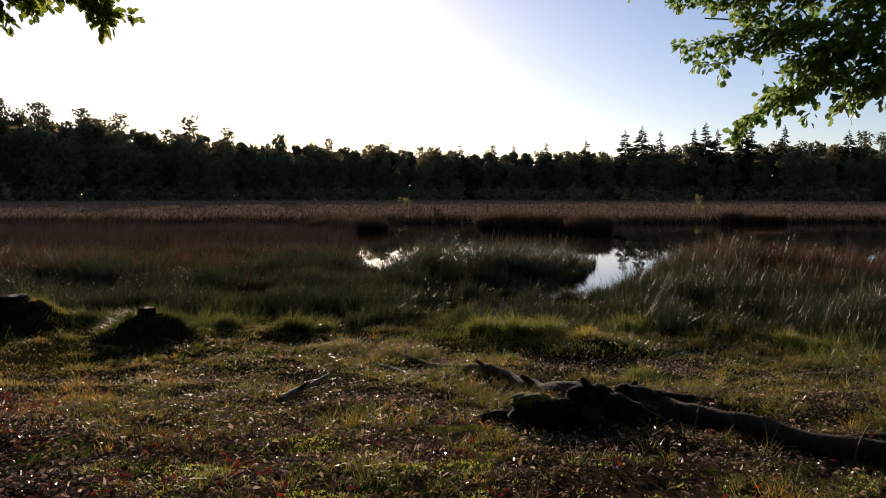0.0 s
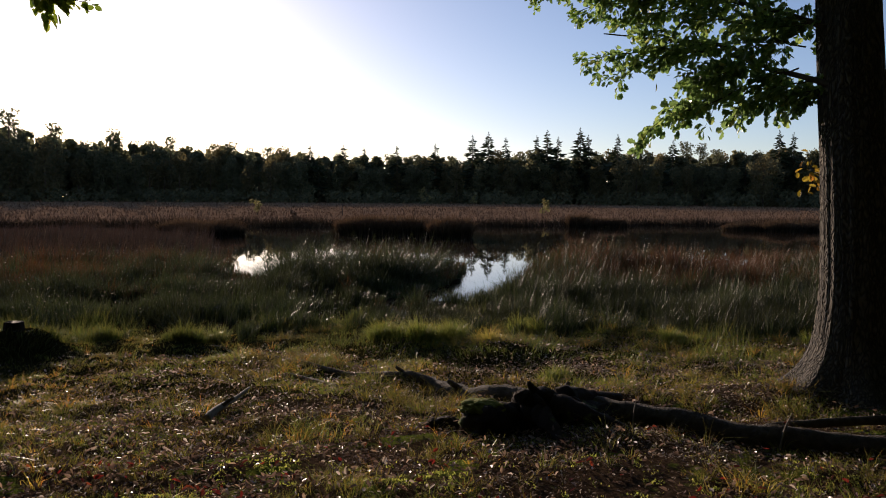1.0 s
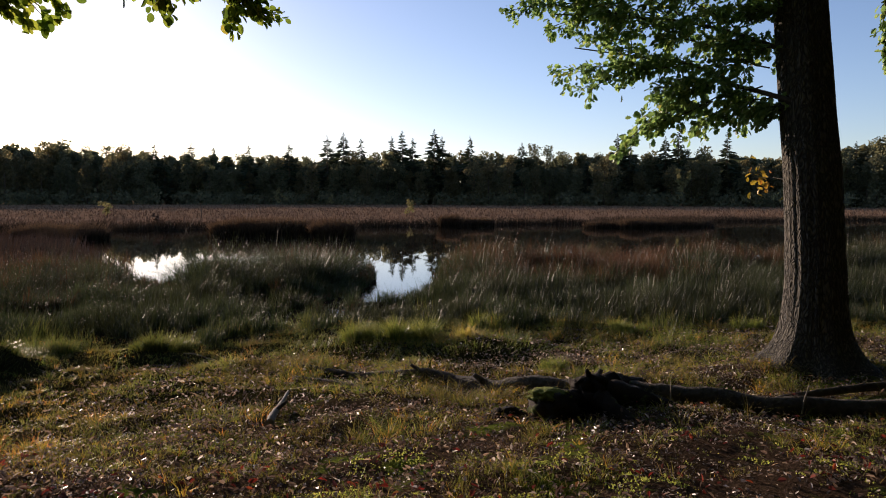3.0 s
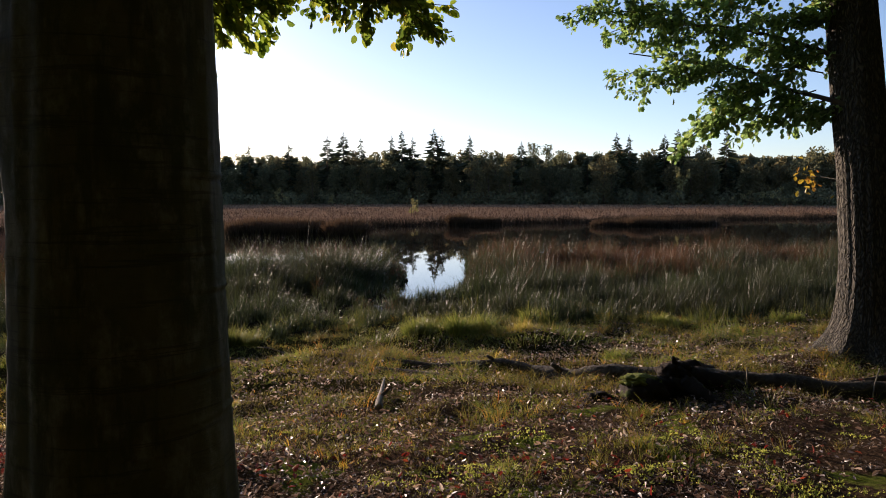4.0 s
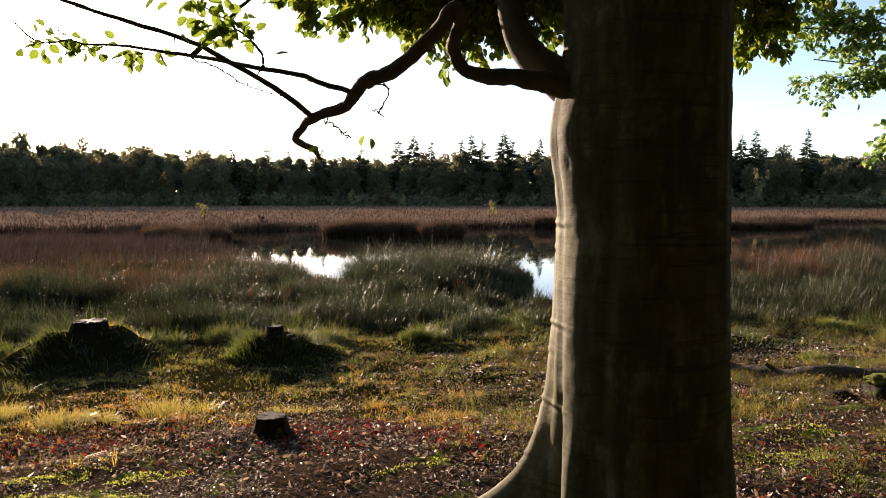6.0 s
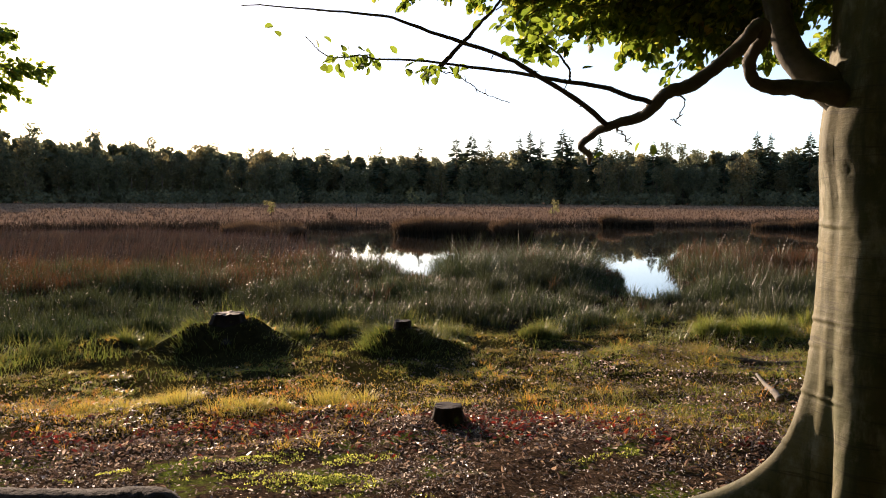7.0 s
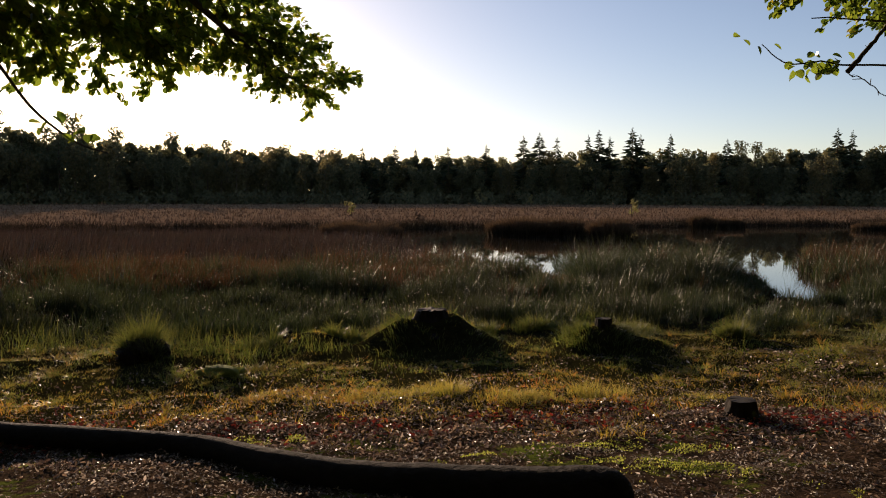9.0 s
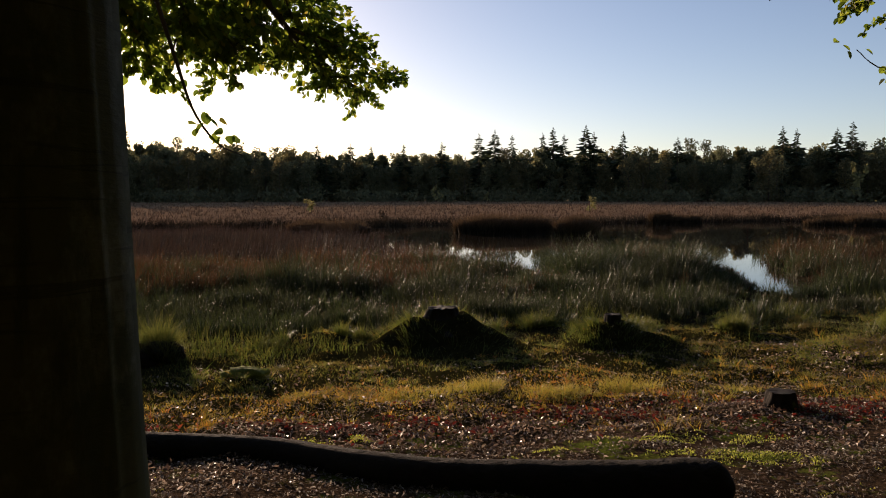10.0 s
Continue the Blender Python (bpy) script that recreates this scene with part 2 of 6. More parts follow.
def ground_mat():
    m, nt, nodes, links, p = mat_nodes("ground_soil")
    co = nodes.new("ShaderNodeTexCoord")
    sep = nodes.new("ShaderNodeSeparateXYZ")
    links.new(co.outputs["Object"], sep.inputs[0])
    small = noise_tex(nt, 38, 6, 0.7)
    soil = ramp(nt, small, [(0.3, (0.024, 0.016, 0.011)), (0.55, (0.07, 0.047, 0.031)), (0.72, (0.17, 0.12, 0.08))])
    mossf = ramp(nt, noise_tex(nt, 1.6, 5, 0.7), [(0.54, (0, 0, 0)), (0.62, (1, 1, 1))])
    moss = ramp(nt, small, [(0.3, (0.06, 0.08, 0.015)), (0.7, (0.17, 0.21, 0.035))])
    near = mix(nt, mossf, soil, moss)
    turf = ramp(nt, noise_tex(nt, 14, 6, 0.7), [(0.3, (0.014, 0.013, 0.005)), (0.7, (0.045, 0.04, 0.014))])
    mr = nodes.new("ShaderNodeMapRange")
    mr.inputs[1].default_value, mr.inputs[2].default_value = 6.6, 8.6
    links.new(sep.outputs[1], mr.inputs[0])
    col = mix(nt, mr.outputs[0], near, turf)
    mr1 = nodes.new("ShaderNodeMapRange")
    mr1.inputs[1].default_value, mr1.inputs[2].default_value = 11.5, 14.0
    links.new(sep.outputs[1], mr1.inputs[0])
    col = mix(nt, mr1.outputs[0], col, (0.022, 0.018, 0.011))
    far = ramp(nt, noise_tex(nt, 0.35, 6, 0.75, (1, 0.25, 1)), [(0.3, (0.17, 0.10, 0.055)), (0.7, (0.32, 0.2, 0.12))])
    mr2 = nodes.new("ShaderNodeMapRange")
    mr2.inputs[1].default_value, mr2.inputs[2].default_value = 58, 70
    links.new(sep.outputs[1], mr2.inputs[0])
    col = mix(nt, mr2.outputs[0], col, far)
    links.new(col, p.inputs["Base Color"])
    p.inputs["Roughness"].default_value = 1.0
    p.inputs["Specular IOR Level"].default_value = 0.0
    bump(nt, small, 0.9, 0.03, p)
    return m


def water_mat():
    m, nt, nodes, links, p = mat_nodes("pond_water")
    p.inputs["Base Color"].default_value = (0.034, 0.026, 0.018, 1)
    p.inputs["Roughness"].default_value = 0.02
    p.inputs["IOR"].default_value = 1.33
    bump(nt, noise_tex(nt, 1.4, 2, 0.5, (1, 2.2, 1)), 0.012, 0.02, p)
    return m


M_GROUND, M_WATER = ground_mat(), water_mat()
M_OAK, M_BEECH = bark_oak(), bark_beech()
M_TWIG = rough_mat("twig_bark", (0.05, 0.042, 0.03), (0.12, 0.10, 0.07), 30, 0.8, depth=0.004)
M_LIMB = rough_mat("beech_limb_bark", (0.06, 0.055, 0.04), (0.16, 0.145, 0.11), 24, 0.8, depth=0.006)
M_FARTRUNK = rough_mat("far_trunk_bark", (0.08, 0.055, 0.04), (0.17, 0.12, 0.08), 3, 0.9)
M_LOG = rough_mat("old_log_wood", (0.02, 0.017, 0.013), (0.13, 0.11, 0.085), 20, 0.85, (1, 1, 1), 0.04, 1.0, ((0.10, 0.12, 0.03), 3.0, 0.62))
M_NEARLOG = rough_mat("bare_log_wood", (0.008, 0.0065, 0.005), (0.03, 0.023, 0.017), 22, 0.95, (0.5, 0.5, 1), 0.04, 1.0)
M_STUMP = rough_mat("rotten_stump_wood", (0.011, 0.008, 0.006), (0.036, 0.026, 0.019), 16, 0.9, (1, 1, 0.2), 0.02, 0.9, ((0.10, 0.13, 0.03), 4.0, 0.6))
M_CUT = rough_mat("weathered_cut_wood", (0.025, 0.02, 0.015), (0.075, 0.058, 0.042), 22, 0.8, None, 0.006)
M_PALEWOOD = rough_mat("pale_dead_wood", (0.12, 0.10, 0.08), (0.30, 0.27, 0.22), 26, 0.8, (1, 1, 0.4), 0.01, 0.8)
M_MOSS = rough_mat("green_moss", (0.07, 0.09, 0.015), (0.22, 0.25, 0.04), 55, 0.95, None, 0.02, 1.0)
M_TURF = leafy("turf_blades", [(0, (0.10, 0.15, 0.024)), (0.4, (0.22, 0.28, 0.04)), (0.7, (0.36, 0.34, 0.07)), (0.9, (0.34, 0.25, 0.08)), (1, (0.42, 0.27, 0.09))], None, patch=(1.3, (0.16, 0.10, 0.03)), through_share=0.5, spec=0.2, gain=0.95)
M_RUSSET = leafy("russet_turf", [(0, (0.15, 0.12, 0.02)), (0.35, (0.32, 0.22, 0.03)), (0.65, (0.46, 0.26, 0.04)), (0.88, (0.46, 0.16, 0.04)), (1, (0.5, 0.12, 0.04))], None, patch=(0.9, (0.30, 0.26, 0.035)), through_share=0.55, spec=0.2, gain=1.55)
M_GREEN = leafy("green_grass", [(0, (0.06, 0.10, 0.016)), (0.6, (0.13, 0.17, 0.026)), (1, (0.25, 0.23, 0.05))], (0.22, 0.20, 0.06), 0.5, 0.5, patch=(0.6, (0.04, 0.045, 0.014)), gain=1.15)
M_LUSH = leafy("lush_grass", [(0, (0.09, 0.14, 0.022)), (0.6, (0.18, 0.23, 0.035)), (1, (0.30, 0.28, 0.06))], (0.32, 0.30, 0.08), 0.5, 0.5, spec=0.3, gain=1.15)
M_YELLOW = leafy("yellow_grass", [(0, (0.18, 0.18, 0.03)), (0.6, (0.32, 0.28, 0.045)), (1, (0.4, 0.26, 0.06))], (0.42, 0.31, 0.08), 0.5, 0.5, gain=1.6)
# the palest few stems put silver glints into the colour
M_RUSH = leafy("rush_stems", [(0, (0.016, 0.030, 0.011)), (0.5, (0.05, 0.078, 0.024)), (0.82, (0.095, 0.125, 0.04)), (0.94, (0.12, 0.135, 0.075)), (1, (0.24, 0.23, 0.18))], (0.09, 0.085, 0.038), 0.35, 0.34, 0.42, (0.4, (0.024, 0.028, 0.012)), 0.2)
M_RUST = leafy("rusty_sedge", [(0, (0.03, 0.027, 0.012)), (0.5, (0.062, 0.042, 0.018)), (0.9, (0.12, 0.07, 0.03)), (1, (0.22, 0.16, 0.10))], (0.20, 0.08, 0.03), 0.85, 0.33, 0.5, (0.4, (0.035, 0.025, 0.014)), 0.2)
M_MARSH = leafy("marsh_reed", [(0, (0.02, 0.02, 0.012)), (0.5, (0.042, 0.034, 0.02)), (0.95, (0.08, 0.056, 0.036)), (1, (0.26, 0.2, 0.13))], (0.09, 0.045, 0.03), 0.85, 0.25, 0.45, (0.2, (0.06, 0.038, 0.026)), 0.35)
M_MEADOW = leafy("dry_moor_grass", [(0, (0.13, 0.078, 0.045)), (0.6, (0.21, 0.13, 0.078)), (1, (0.28, 0.175, 0.11))], (0.23, 0.14, 0.085), 0.6, 0.03, 1.0, None, 0.0)
# the lighter rust tips of these two also paint sunlit top rims
M_BANK = leafy("pond_edge_sedge", [(0, (0.018, 0.014, 0.009)), (0.7, (0.04, 0.03, 0.017)), (1, (0.08, 0.06, 0.032))], (0.14, 0.085, 0.045), 0.7, 0.12, 0.8, None, 0.1)
M_HUMMOCK = leafy("hummock_sedge", [(0, (0.02, 0.016, 0.01)), (0.7, (0.05, 0.036, 0.02)), (1, (0.10, 0.07, 0.04))], (0.22, 0.135, 0.075), 0.8, 0.25, 0.8, None, 0.08)
M_LITTER = leafy("leaf_litter", [(0, (0.035, 0.024, 0.02)), (0.45, (0.085, 0.055, 0.042)), (0.8, (0.16, 0.11, 0.08)), (0.93, (0.32, 0.22, 0.14)), (1, (0.55, 0.48, 0.42))], None, through_share=0.4, roughness=0.36, spec=0.7, gain=1.6)
M_REDLEAF = leafy("red_leaves", [(0, (0.06, 0.02, 0.016)), (0.5, (0.13, 0.024, 0.017)), (0.85, (0.24, 0.03, 0.02)), (0.96, (0.34, 0.08, 0.03)), (1, (0.40, 0.21, 0.07))], None, through_share=0.45, roughness=0.45, spec=0.5)
M_CRUMB = leafy("leaf_crumbs", [(0, (0.04, 0.032, 0.027)), (0.5, (0.11, 0.085, 0.068)), (0.85, (0.24, 0.195, 0.155)), (1, (0.50, 0.44, 0.37))], None, through_share=0.4, roughness=0.38, spec=0.7, gain=1.6)
M_MOSSBLADE = leafy("moss_shoots", [(0, (0.15, 0.17, 0.03)), (0.7, (0.30, 0.34, 0.06)), (1, (0.36, 0.31, 0.09))], None, through_share=0.5, roughness=0.6, spec=0.2, gain=1.8)
M_GLINT = leafy("pale_glint_flecks", [(0, (0.16, 0.13, 0.10)), (1, (0.5, 0.45, 0.38))], None, through_share=0.5, roughness=0.4, spec=0.4)
M_OAKLEAF = leafy("oak_leaves", [(0, (0.07, 0.12, 0.035)), (0.6, (0.125, 0.195, 0.055)), (0.97, (0.20, 0.26, 0.07)), (1, (0.28, 0.25, 0.06))], None, through_share=0.62, roughness=0.32, spec=0.5, gain=2.2)
M_BEECHLEAF = leafy("beech_leaves", [(0, (0.07, 0.12, 0.016)), (0.6, (0.15, 0.21, 0.022)), (0.96, (0.28, 0.31, 0.035)), (1, (0.36, 0.28, 0.04))], None, through_share=0.64, roughness=0.32, spec=0.5, gain=1.45)
M_YELLOWLEAF = leafy("autumn_leaves", [(0, (0.42, 0.30, 0.03)), (0.5, (0.50, 0.36, 0.05)), (1, (0.55, 0.22, 0.03))], None, through_share=0.5)
M_CONIFER = leafy("conifer_needles", [(0, (0.045, 0.06, 0.035)), (0.7, (0.07, 0.09, 0.045)), (1, (0.09, 0.105, 0.05))], None, through_share=0.35, roughness=0.7, spec=0.2)
# far leaf colours are lifted and evened to stand in for distance haze
M_PINE = leafy("pine_needles", [(0, (0.085, 0.095, 0.055)), (0.7, (0.12, 0.13, 0.07)), (1, (0.15, 0.15, 0.08))], None, through_share=0.5, roughness=0.7, spec=0.2, gain=1.6)
M_BROAD = leafy("far_broad_leaves", [(0, (0.095, 0.10, 0.055)), (0.7, (0.14, 0.14, 0.072)), (1, (0.18, 0.16, 0.075))], None, through_share=0.55, roughness=0.7, spec=0.15, gain=1.6)
M_BROWNTREE = leafy("far_autumn_leaves", [(0, (0.10, 0.09, 0.045)), (0.7, (0.14, 0.12, 0.055)), (1, (0.18, 0.14, 0.06))], None, through_share=0.55, roughness=0.7, spec=0.15, gain=1.6)
M_FARYELLOW = leafy("far_yellow_leaves", [(0, (0.20, 0.19, 0.08)), (1, (0.34, 0.29, 0.11))], None, through_share=0.5, roughness=0.7, spec=0.2)


# ---- ground and water ----
def axis(*spans):
    """Grid lines: spans of (from, to, spacing)."""
    out = []
    for a, b, d in spans:
        out += list(np.linspace(a, b, max(2, int(round((b - a) / d)) + 1))[:-1])
    return np.array(out + [spans[-1][1]])


gx = axis((-3500, -400, 500), (-400, -80, 40), (-80, -20, 3), (-20, -14, 0.6), (-14, 9, 0.14), (9, 20, 0.5), (20, 90, 2.5), (90, 400, 40), (400, 3500, 500))
gy = axis((-3500, -200, 500), (-200, -20, 20), (-20, 3, 1.5), (3, 13, 0.11), (13, 30, 0.35), (30, 70, 1.0), (70, 320, 12), (320, 4000, 400))
GX, GY = np.meshgrid(gx, gy)
nx, ny = len(gx), len(gy)
idx = np.arange(nx * ny).reshape(ny, nx)
quads = np.stack([idx[:-1, :-1], idx[:-1, 1:], idx[1:, 1:], idx[1:, :-1]], -1).reshape(-1, 4)
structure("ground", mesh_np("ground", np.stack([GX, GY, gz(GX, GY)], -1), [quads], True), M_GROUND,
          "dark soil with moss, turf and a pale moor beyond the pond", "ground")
wx, wy = np.meshgrid(np.linspace(-70, 110, 31), np.linspace(14.5, 66, 18))
widx = np.arange(wx.size).reshape(wx.shape)
wq = np.stack([widx[:-1, :-1], widx[:-1, 1:], widx[1:, 1:], widx[1:, :-1]], -1).reshape(-1, 4)
structure("water", mesh_np("water", np.stack([wx, wy, np.full(wx.shape, WATER)], -1), [wq], True), M_WATER, "still dark pond water mirroring the sky", "water")


# ---- shapes ----
def tube(pts, radii, sides=8, caps=True, wobble=0.0, seed=0):
    """Vertices and quads of a round bar along points."""
    pts, radii = np.asarray(pts, float), np.asarray(radii, float)
    n = len(pts)
    tan = np.gradient(pts, axis=0)
    tan /= np.linalg.norm(tan, axis=1)[:, None] + 1e-9
    ref = np.array([0, 0, 1.0]) if abs(tan[:, 2]).mean() < 0.8 else np.array([1.0, 0, 0])
    a = np.cross(tan, ref)
    a /= np.linalg.norm(a, axis=1)[:, None] + 1e-9
    b = np.cross(tan, a)
    th = np.linspace(0, 2 * np.pi, sides, endpoint=False)
    r = radii[:, None] * (1 + wobble * (np.random.default_rng(seed).random((n, sides)) - 0.5))
    v = pts[:, None, :] + r[..., None] * (np.cos(th)[None, :, None] * a[:, None, :] + np.sin(th)[None, :, None] * b[:, None, :])
    i = np.arange(n * sides).reshape(n, sides)
    q = np.stack([i[:-1], i[1:], np.roll(i[1:], -1, 1), np.roll(i[:-1], -1, 1)], -1).reshape(-1, 4)
    v = v.reshape(-1, 3)
    tri = np.zeros((0, 3), int)
    if caps:
        v = np.vstack([v, pts[:1], pts[-1:]])
        c0, c1 = len(v) - 2, len(v) - 1
        k = np.arange(sides)
        tri = np.vstack([np.stack([i[0][k], i[0][(k + 1) % sides], np.full(sides, c0)], 1), np.stack([i[-1][(k + 1) % sides], i[-1][k], np.full(sides, c1)], 1)])
    return v, q, tri


def smooth_line(pts, n):
    """Catmull-Rom through the points."""
    p = np.asarray(pts, float)
    p = np.vstack([2 * p[0] - p[1], p, 2 * p[-1] - p[-2]])
    t = np.linspace(0, len(p) - 3 - 1e-6, n)
    k = t.astype(int)
    u = (t - k)[:, None]
    p0, p1, p2, p3 = p[k], p[k + 1], p[k + 2], p[k + 3]
    return 0.5 * (2 * p1 + (p2 - p0) * u + (2 * p0 - 5 * p1 + 4 * p2 - p3) * u ** 2 + (3 * p1 - p0 - 3 * p2 + p3) * u ** 3)


class Pile:
    """Collects pieces into one mesh."""

    def __init__(self):
        self.v, self.q, self.t, self.n = [], [], [], 0

    def add(self, v, q=(), t=()):
        self.v.append(np.asarray(v, float))
        if len(q):
            self.q.append(np.asarray(q) + self.n)
        if len(t):
            self.t.append(np.asarray(t) + self.n)
        self.n += len(v)
        return self

    def mesh(self, name, smooth=True):
        faces = ([np.concatenate(self.q)] if self.q else []) + ([np.concatenate(self.t)] if self.t else [])
        return mesh_np(name, np.concatenate(self.v), faces, smooth)


def blades(name, x, y, h, w, lean, heading, material, label, category, z=None, seg=2, spread=0.6, parent=None):
    """Grass: one bent blade at each place. lean: share of the height by which the tip hangs over, towards heading."""
    n = len(x)
    z = gz(x, y) - 0.01 if z is None else z
    head = heading + spread * rng.normal(size=n)
    face = rng.random(n) * np.pi
    dx, dy = np.cos(head) * lean * h, np.sin(head) * lean * h
    sx, sy = np.cos(face) * w / 2, np.sin(face) * w / 2
    cols = []
    if seg == 2:
        for f, k, s in ((0.0, 1.0, -1), (0.0, 1.0, 1), (0.5, 0.85, 1), (0.5, 0.85, -1), (1.0, 0, 0)):
            cols.append(np.stack([x + dx * f ** 2 + sx * s * k, y + dy * f ** 2 + sy * s * k, z + h * f * (1 - 0.25 * lean * f)], -1))
        v = np.stack(cols, 1).reshape(-1, 3)
        b = (np.arange(n) * 5)[:, None]
        faces = [b + np.array([[0, 1, 2, 3]]), b + np.array([[3, 2, 4]])]
        along = np.tile([0, 0, 0.5, 0.5, 1.0], n)
    else:
        for f, s in ((0.0, -1), (0.0, 1), (1.0, 0)):
            cols.append(np.stack([x + dx * f + sx * s, y + dy * f + sy * s, z + h * f], -1))
        v = np.stack(cols, 1).reshape(-1, 3)
        faces = [(np.arange(n) * 3)[:, None] + np.array([[0, 1, 2]])]
        along = np.tile([0, 0, 1.0], n)
    me = mesh_np(name, v, faces, False, along)
    if parent:
        return tagged(part(name, me, material, parent), kind="stuff")
    me.materials.append(material)
    return tagged(new(name, me), label, category, kind="stuff")


def scatter(n, x0, x1, y0, y1, keep):
    """n tries in a box, kept by the density that keep(x, y) gives."""
    x, y = rng.uniform(x0, x1, n), rng.uniform(y0, y1, n)
    k = rng.random(n) < keep(x, y)
    return x[k], y[k]


def lobes(leaf):
    """The outline of half a leaf, from stalk to tip."""
    return {"oak": [(0.03, 0.0), (0.12, 0.16), (0.26, 0.27), (0.19, 0.38), (0.37, 0.58), (0.25, 0.68), (0.27, 0.86), (0.0, 1.0)],
            "fallen": [(0.03, 0.0), (0.24, 0.3), (0.2, 0.68), (0.0, 1.0)],
            "beech": [(0.02, 0.0), (0.27, 0.18), (0.38, 0.47), (0.28, 0.8), (0.0, 1.0)]}[leaf]


def leaf_shape(kind):
    half = np.array(lobes(kind))
    n = len(half)
    right = np.column_stack([half[:, 0], half[:, 1], 0.35 * half[:, 0]])
    left = np.column_stack([-half[:-1, 0], half[:-1, 1], 0.35 * half[:-1, 0]])
    v = np.vstack([right, left])
    v[:, 2] -= (0.18 if kind != "fallen" else 0.45) * v[:, 1] ** 2
    return v, np.arange(n)[None], np.concatenate([[0, n - 1], np.arange(2 * n - 2, n, -1)])[None] if n > 2 else None


def leaf_mesh(name, kind, places, ways, sizes, flop=0.9, gen=None):
    """Leaves at places, pointing along ways, rolled at random."""
    g = gen or rng
    v, f1, f2 = leaf_shape(kind)
    n = len(places)
    y = np.asarray(ways, float)
    y /= np.linalg.norm(y, axis=1)[:, None] + 1e-9
    up = np.array([0, 0, 1.0]) + flop * g.normal(size=(n, 3))
    x = np.cross(y, up)
    x /= np.linalg.norm(x, axis=1)[:, None] + 1e-9
    z = np.cross(x, y)
    s = np.asarray(sizes, float)[:, None, None]
    out = np.asarray(places)[:, None, :] + s * (v[None, :, :1] * x[:, None] + v[None, :, 1:2] * y[:, None] + v[None, :, 2:] * z[:, None])
    b = (np.arange(n) * len(v))[:, None]
    return mesh_np(name, out, [b + f1, b + f2])


def spray(start, end, rad, wood, leaves, g, twigs=12, per=14, fan=0.5, sag=0.12, size=0.07, cluster=False, flat=0.35, lead=0.25):
    """A branch from start to end with side twigs. Adds bark to wood and (place, way, size) rows to leaves."""
    start, end = np.asarray(start, float), np.asarray(end, float)
    length = np.linalg.norm(end - start)
    mid = [start + (end - start) * f + np.array([0, 0, sag * length * math.sin(math.pi * f)]) + g.normal(size=3) * 0.035 * length * (0 < f < 1) for f in (0, 0.25, 0.5, 0.75, 1)]
    line = smooth_line(mid, 18)
    wood.add(*tube(line, np.linspace(rad, 0.004, 18), 6, False))
    way = (end - start) / length
    for k in range(twigs):
        f = lead + (1 - lead) * (k + g.random()) / twigs
        p = line[min(17, int(f * 17))]
        side = np.cross(way, [0, 0, 1.0]) * (1 if k % 2 else -1)
        d = way * g.uniform(0.2, 0.9) + side * g.uniform(0.3, 1.0) + np.array([0, 0, flat * g.normal()])
        d /= np.linalg.norm(d)
        ln = fan * g.uniform(0.5, 1.1) * (1.15 - 0.5 * f)
        tip = p + d * ln + np.array([0, 0, -0.12 * ln])
        tl = smooth_line([p, (p + tip) / 2 + g.normal(size=3) * 0.06 * ln + np.array([0, 0, 0.04 * ln]), tip], 7)
        wood.add(*tube(tl, np.linspace(max(0.0035, rad * 0.25), 0.002, 7), 4, False))
        for j in range(per):
            q = g.random() ** (0.6 if cluster else 0.85)
            pos = tl[min(6, int(q * 6.99))] + g.normal(size=3) * (0.035 if cluster else 0.02)
            wd = d + g.normal(size=3) * 0.75 + np.array([0, 0, -0.35])
            leaves.append((pos, wd, size * g.uniform(0.6, 1.15)))


def foliage(name, rows, kind, material, parent, g, label=""):
    me = leaf_mesh(name, kind, np.array([r[0] for r in rows]), np.array([r[1] for r in rows]), np.array([r[2] for r in rows]), 0.8, g)
    ob = part(name, me, material, parent, label)
    return tagged(ob, kind="stuff")


def trunk_mesh(name, centre, base_z, height, radius, g, sides=64, rings=70, flare=None, taper=0.35, lean=(0, 0), flutes=(), ridge=0.0, oval=0.0, close=0.0, bend=None):
    """A standing trunk. flare(theta, h) adds to the radius near the foot; flutes: (count, depth, phase)."""
    th = np.linspace(0, 2 * np.pi, sides, endpoint=False)
    hs = height * np.linspace(0, 1, rings) ** 1.6 if not close else np.concatenate([np.arange(0, 2.6, close), np.linspace(2.6, height, rings)])
    rings = len(hs)
    rows = []
    for h in hs:
        f = h / height
        r = radius * (1 - taper * f) * np.ones(sides) * (1 + oval * np.cos(2 * th))
        for count, depth, phase in flutes:
            r = r * (1 + depth * np.exp(-h / 1.6) * np.cos(count * th + phase))
        if flare:
            r = r + flare(th, h)
        if ridge:
            u = np.cos(th) * 7 + 40
            w = np.sin(th) * 7 + 40
            r = r + ridge * (vnoise(u * 1.6 + h * 0.25, w * 1.6 + h * 0.2, 0.55, 9) - 0.5)
        off = bend(h) if bend else (lean[0] * h, lean[1] * h)
        rows.append(np.stack([centre[0] + off[0] + r * np.cos(th), centre[1] + off[1] + r * np.sin(th), np.full(sides, base_z + h)], -1))
    v = np.array(rows).reshape(-1, 3)
    i = np.arange(rings * sides).reshape(rings, sides)
    q = np.stack([i[:-1], np.roll(i[:-1], -1, 1), np.roll(i[1:], -1, 1), i[1:]], -1).reshape(-1, 4)
    return mesh_np(name, v, [q, i[-1][None]], True)


# ---- the beech by the path ----
g = np.random.default_rng(21)
BX, BY, BR = -3.695, 3.537, 0.386
beech = thing("beech_tree", "old beech with smooth grey-green bark and crooked low limb", "tree", place=(BX, BY, -0.05))


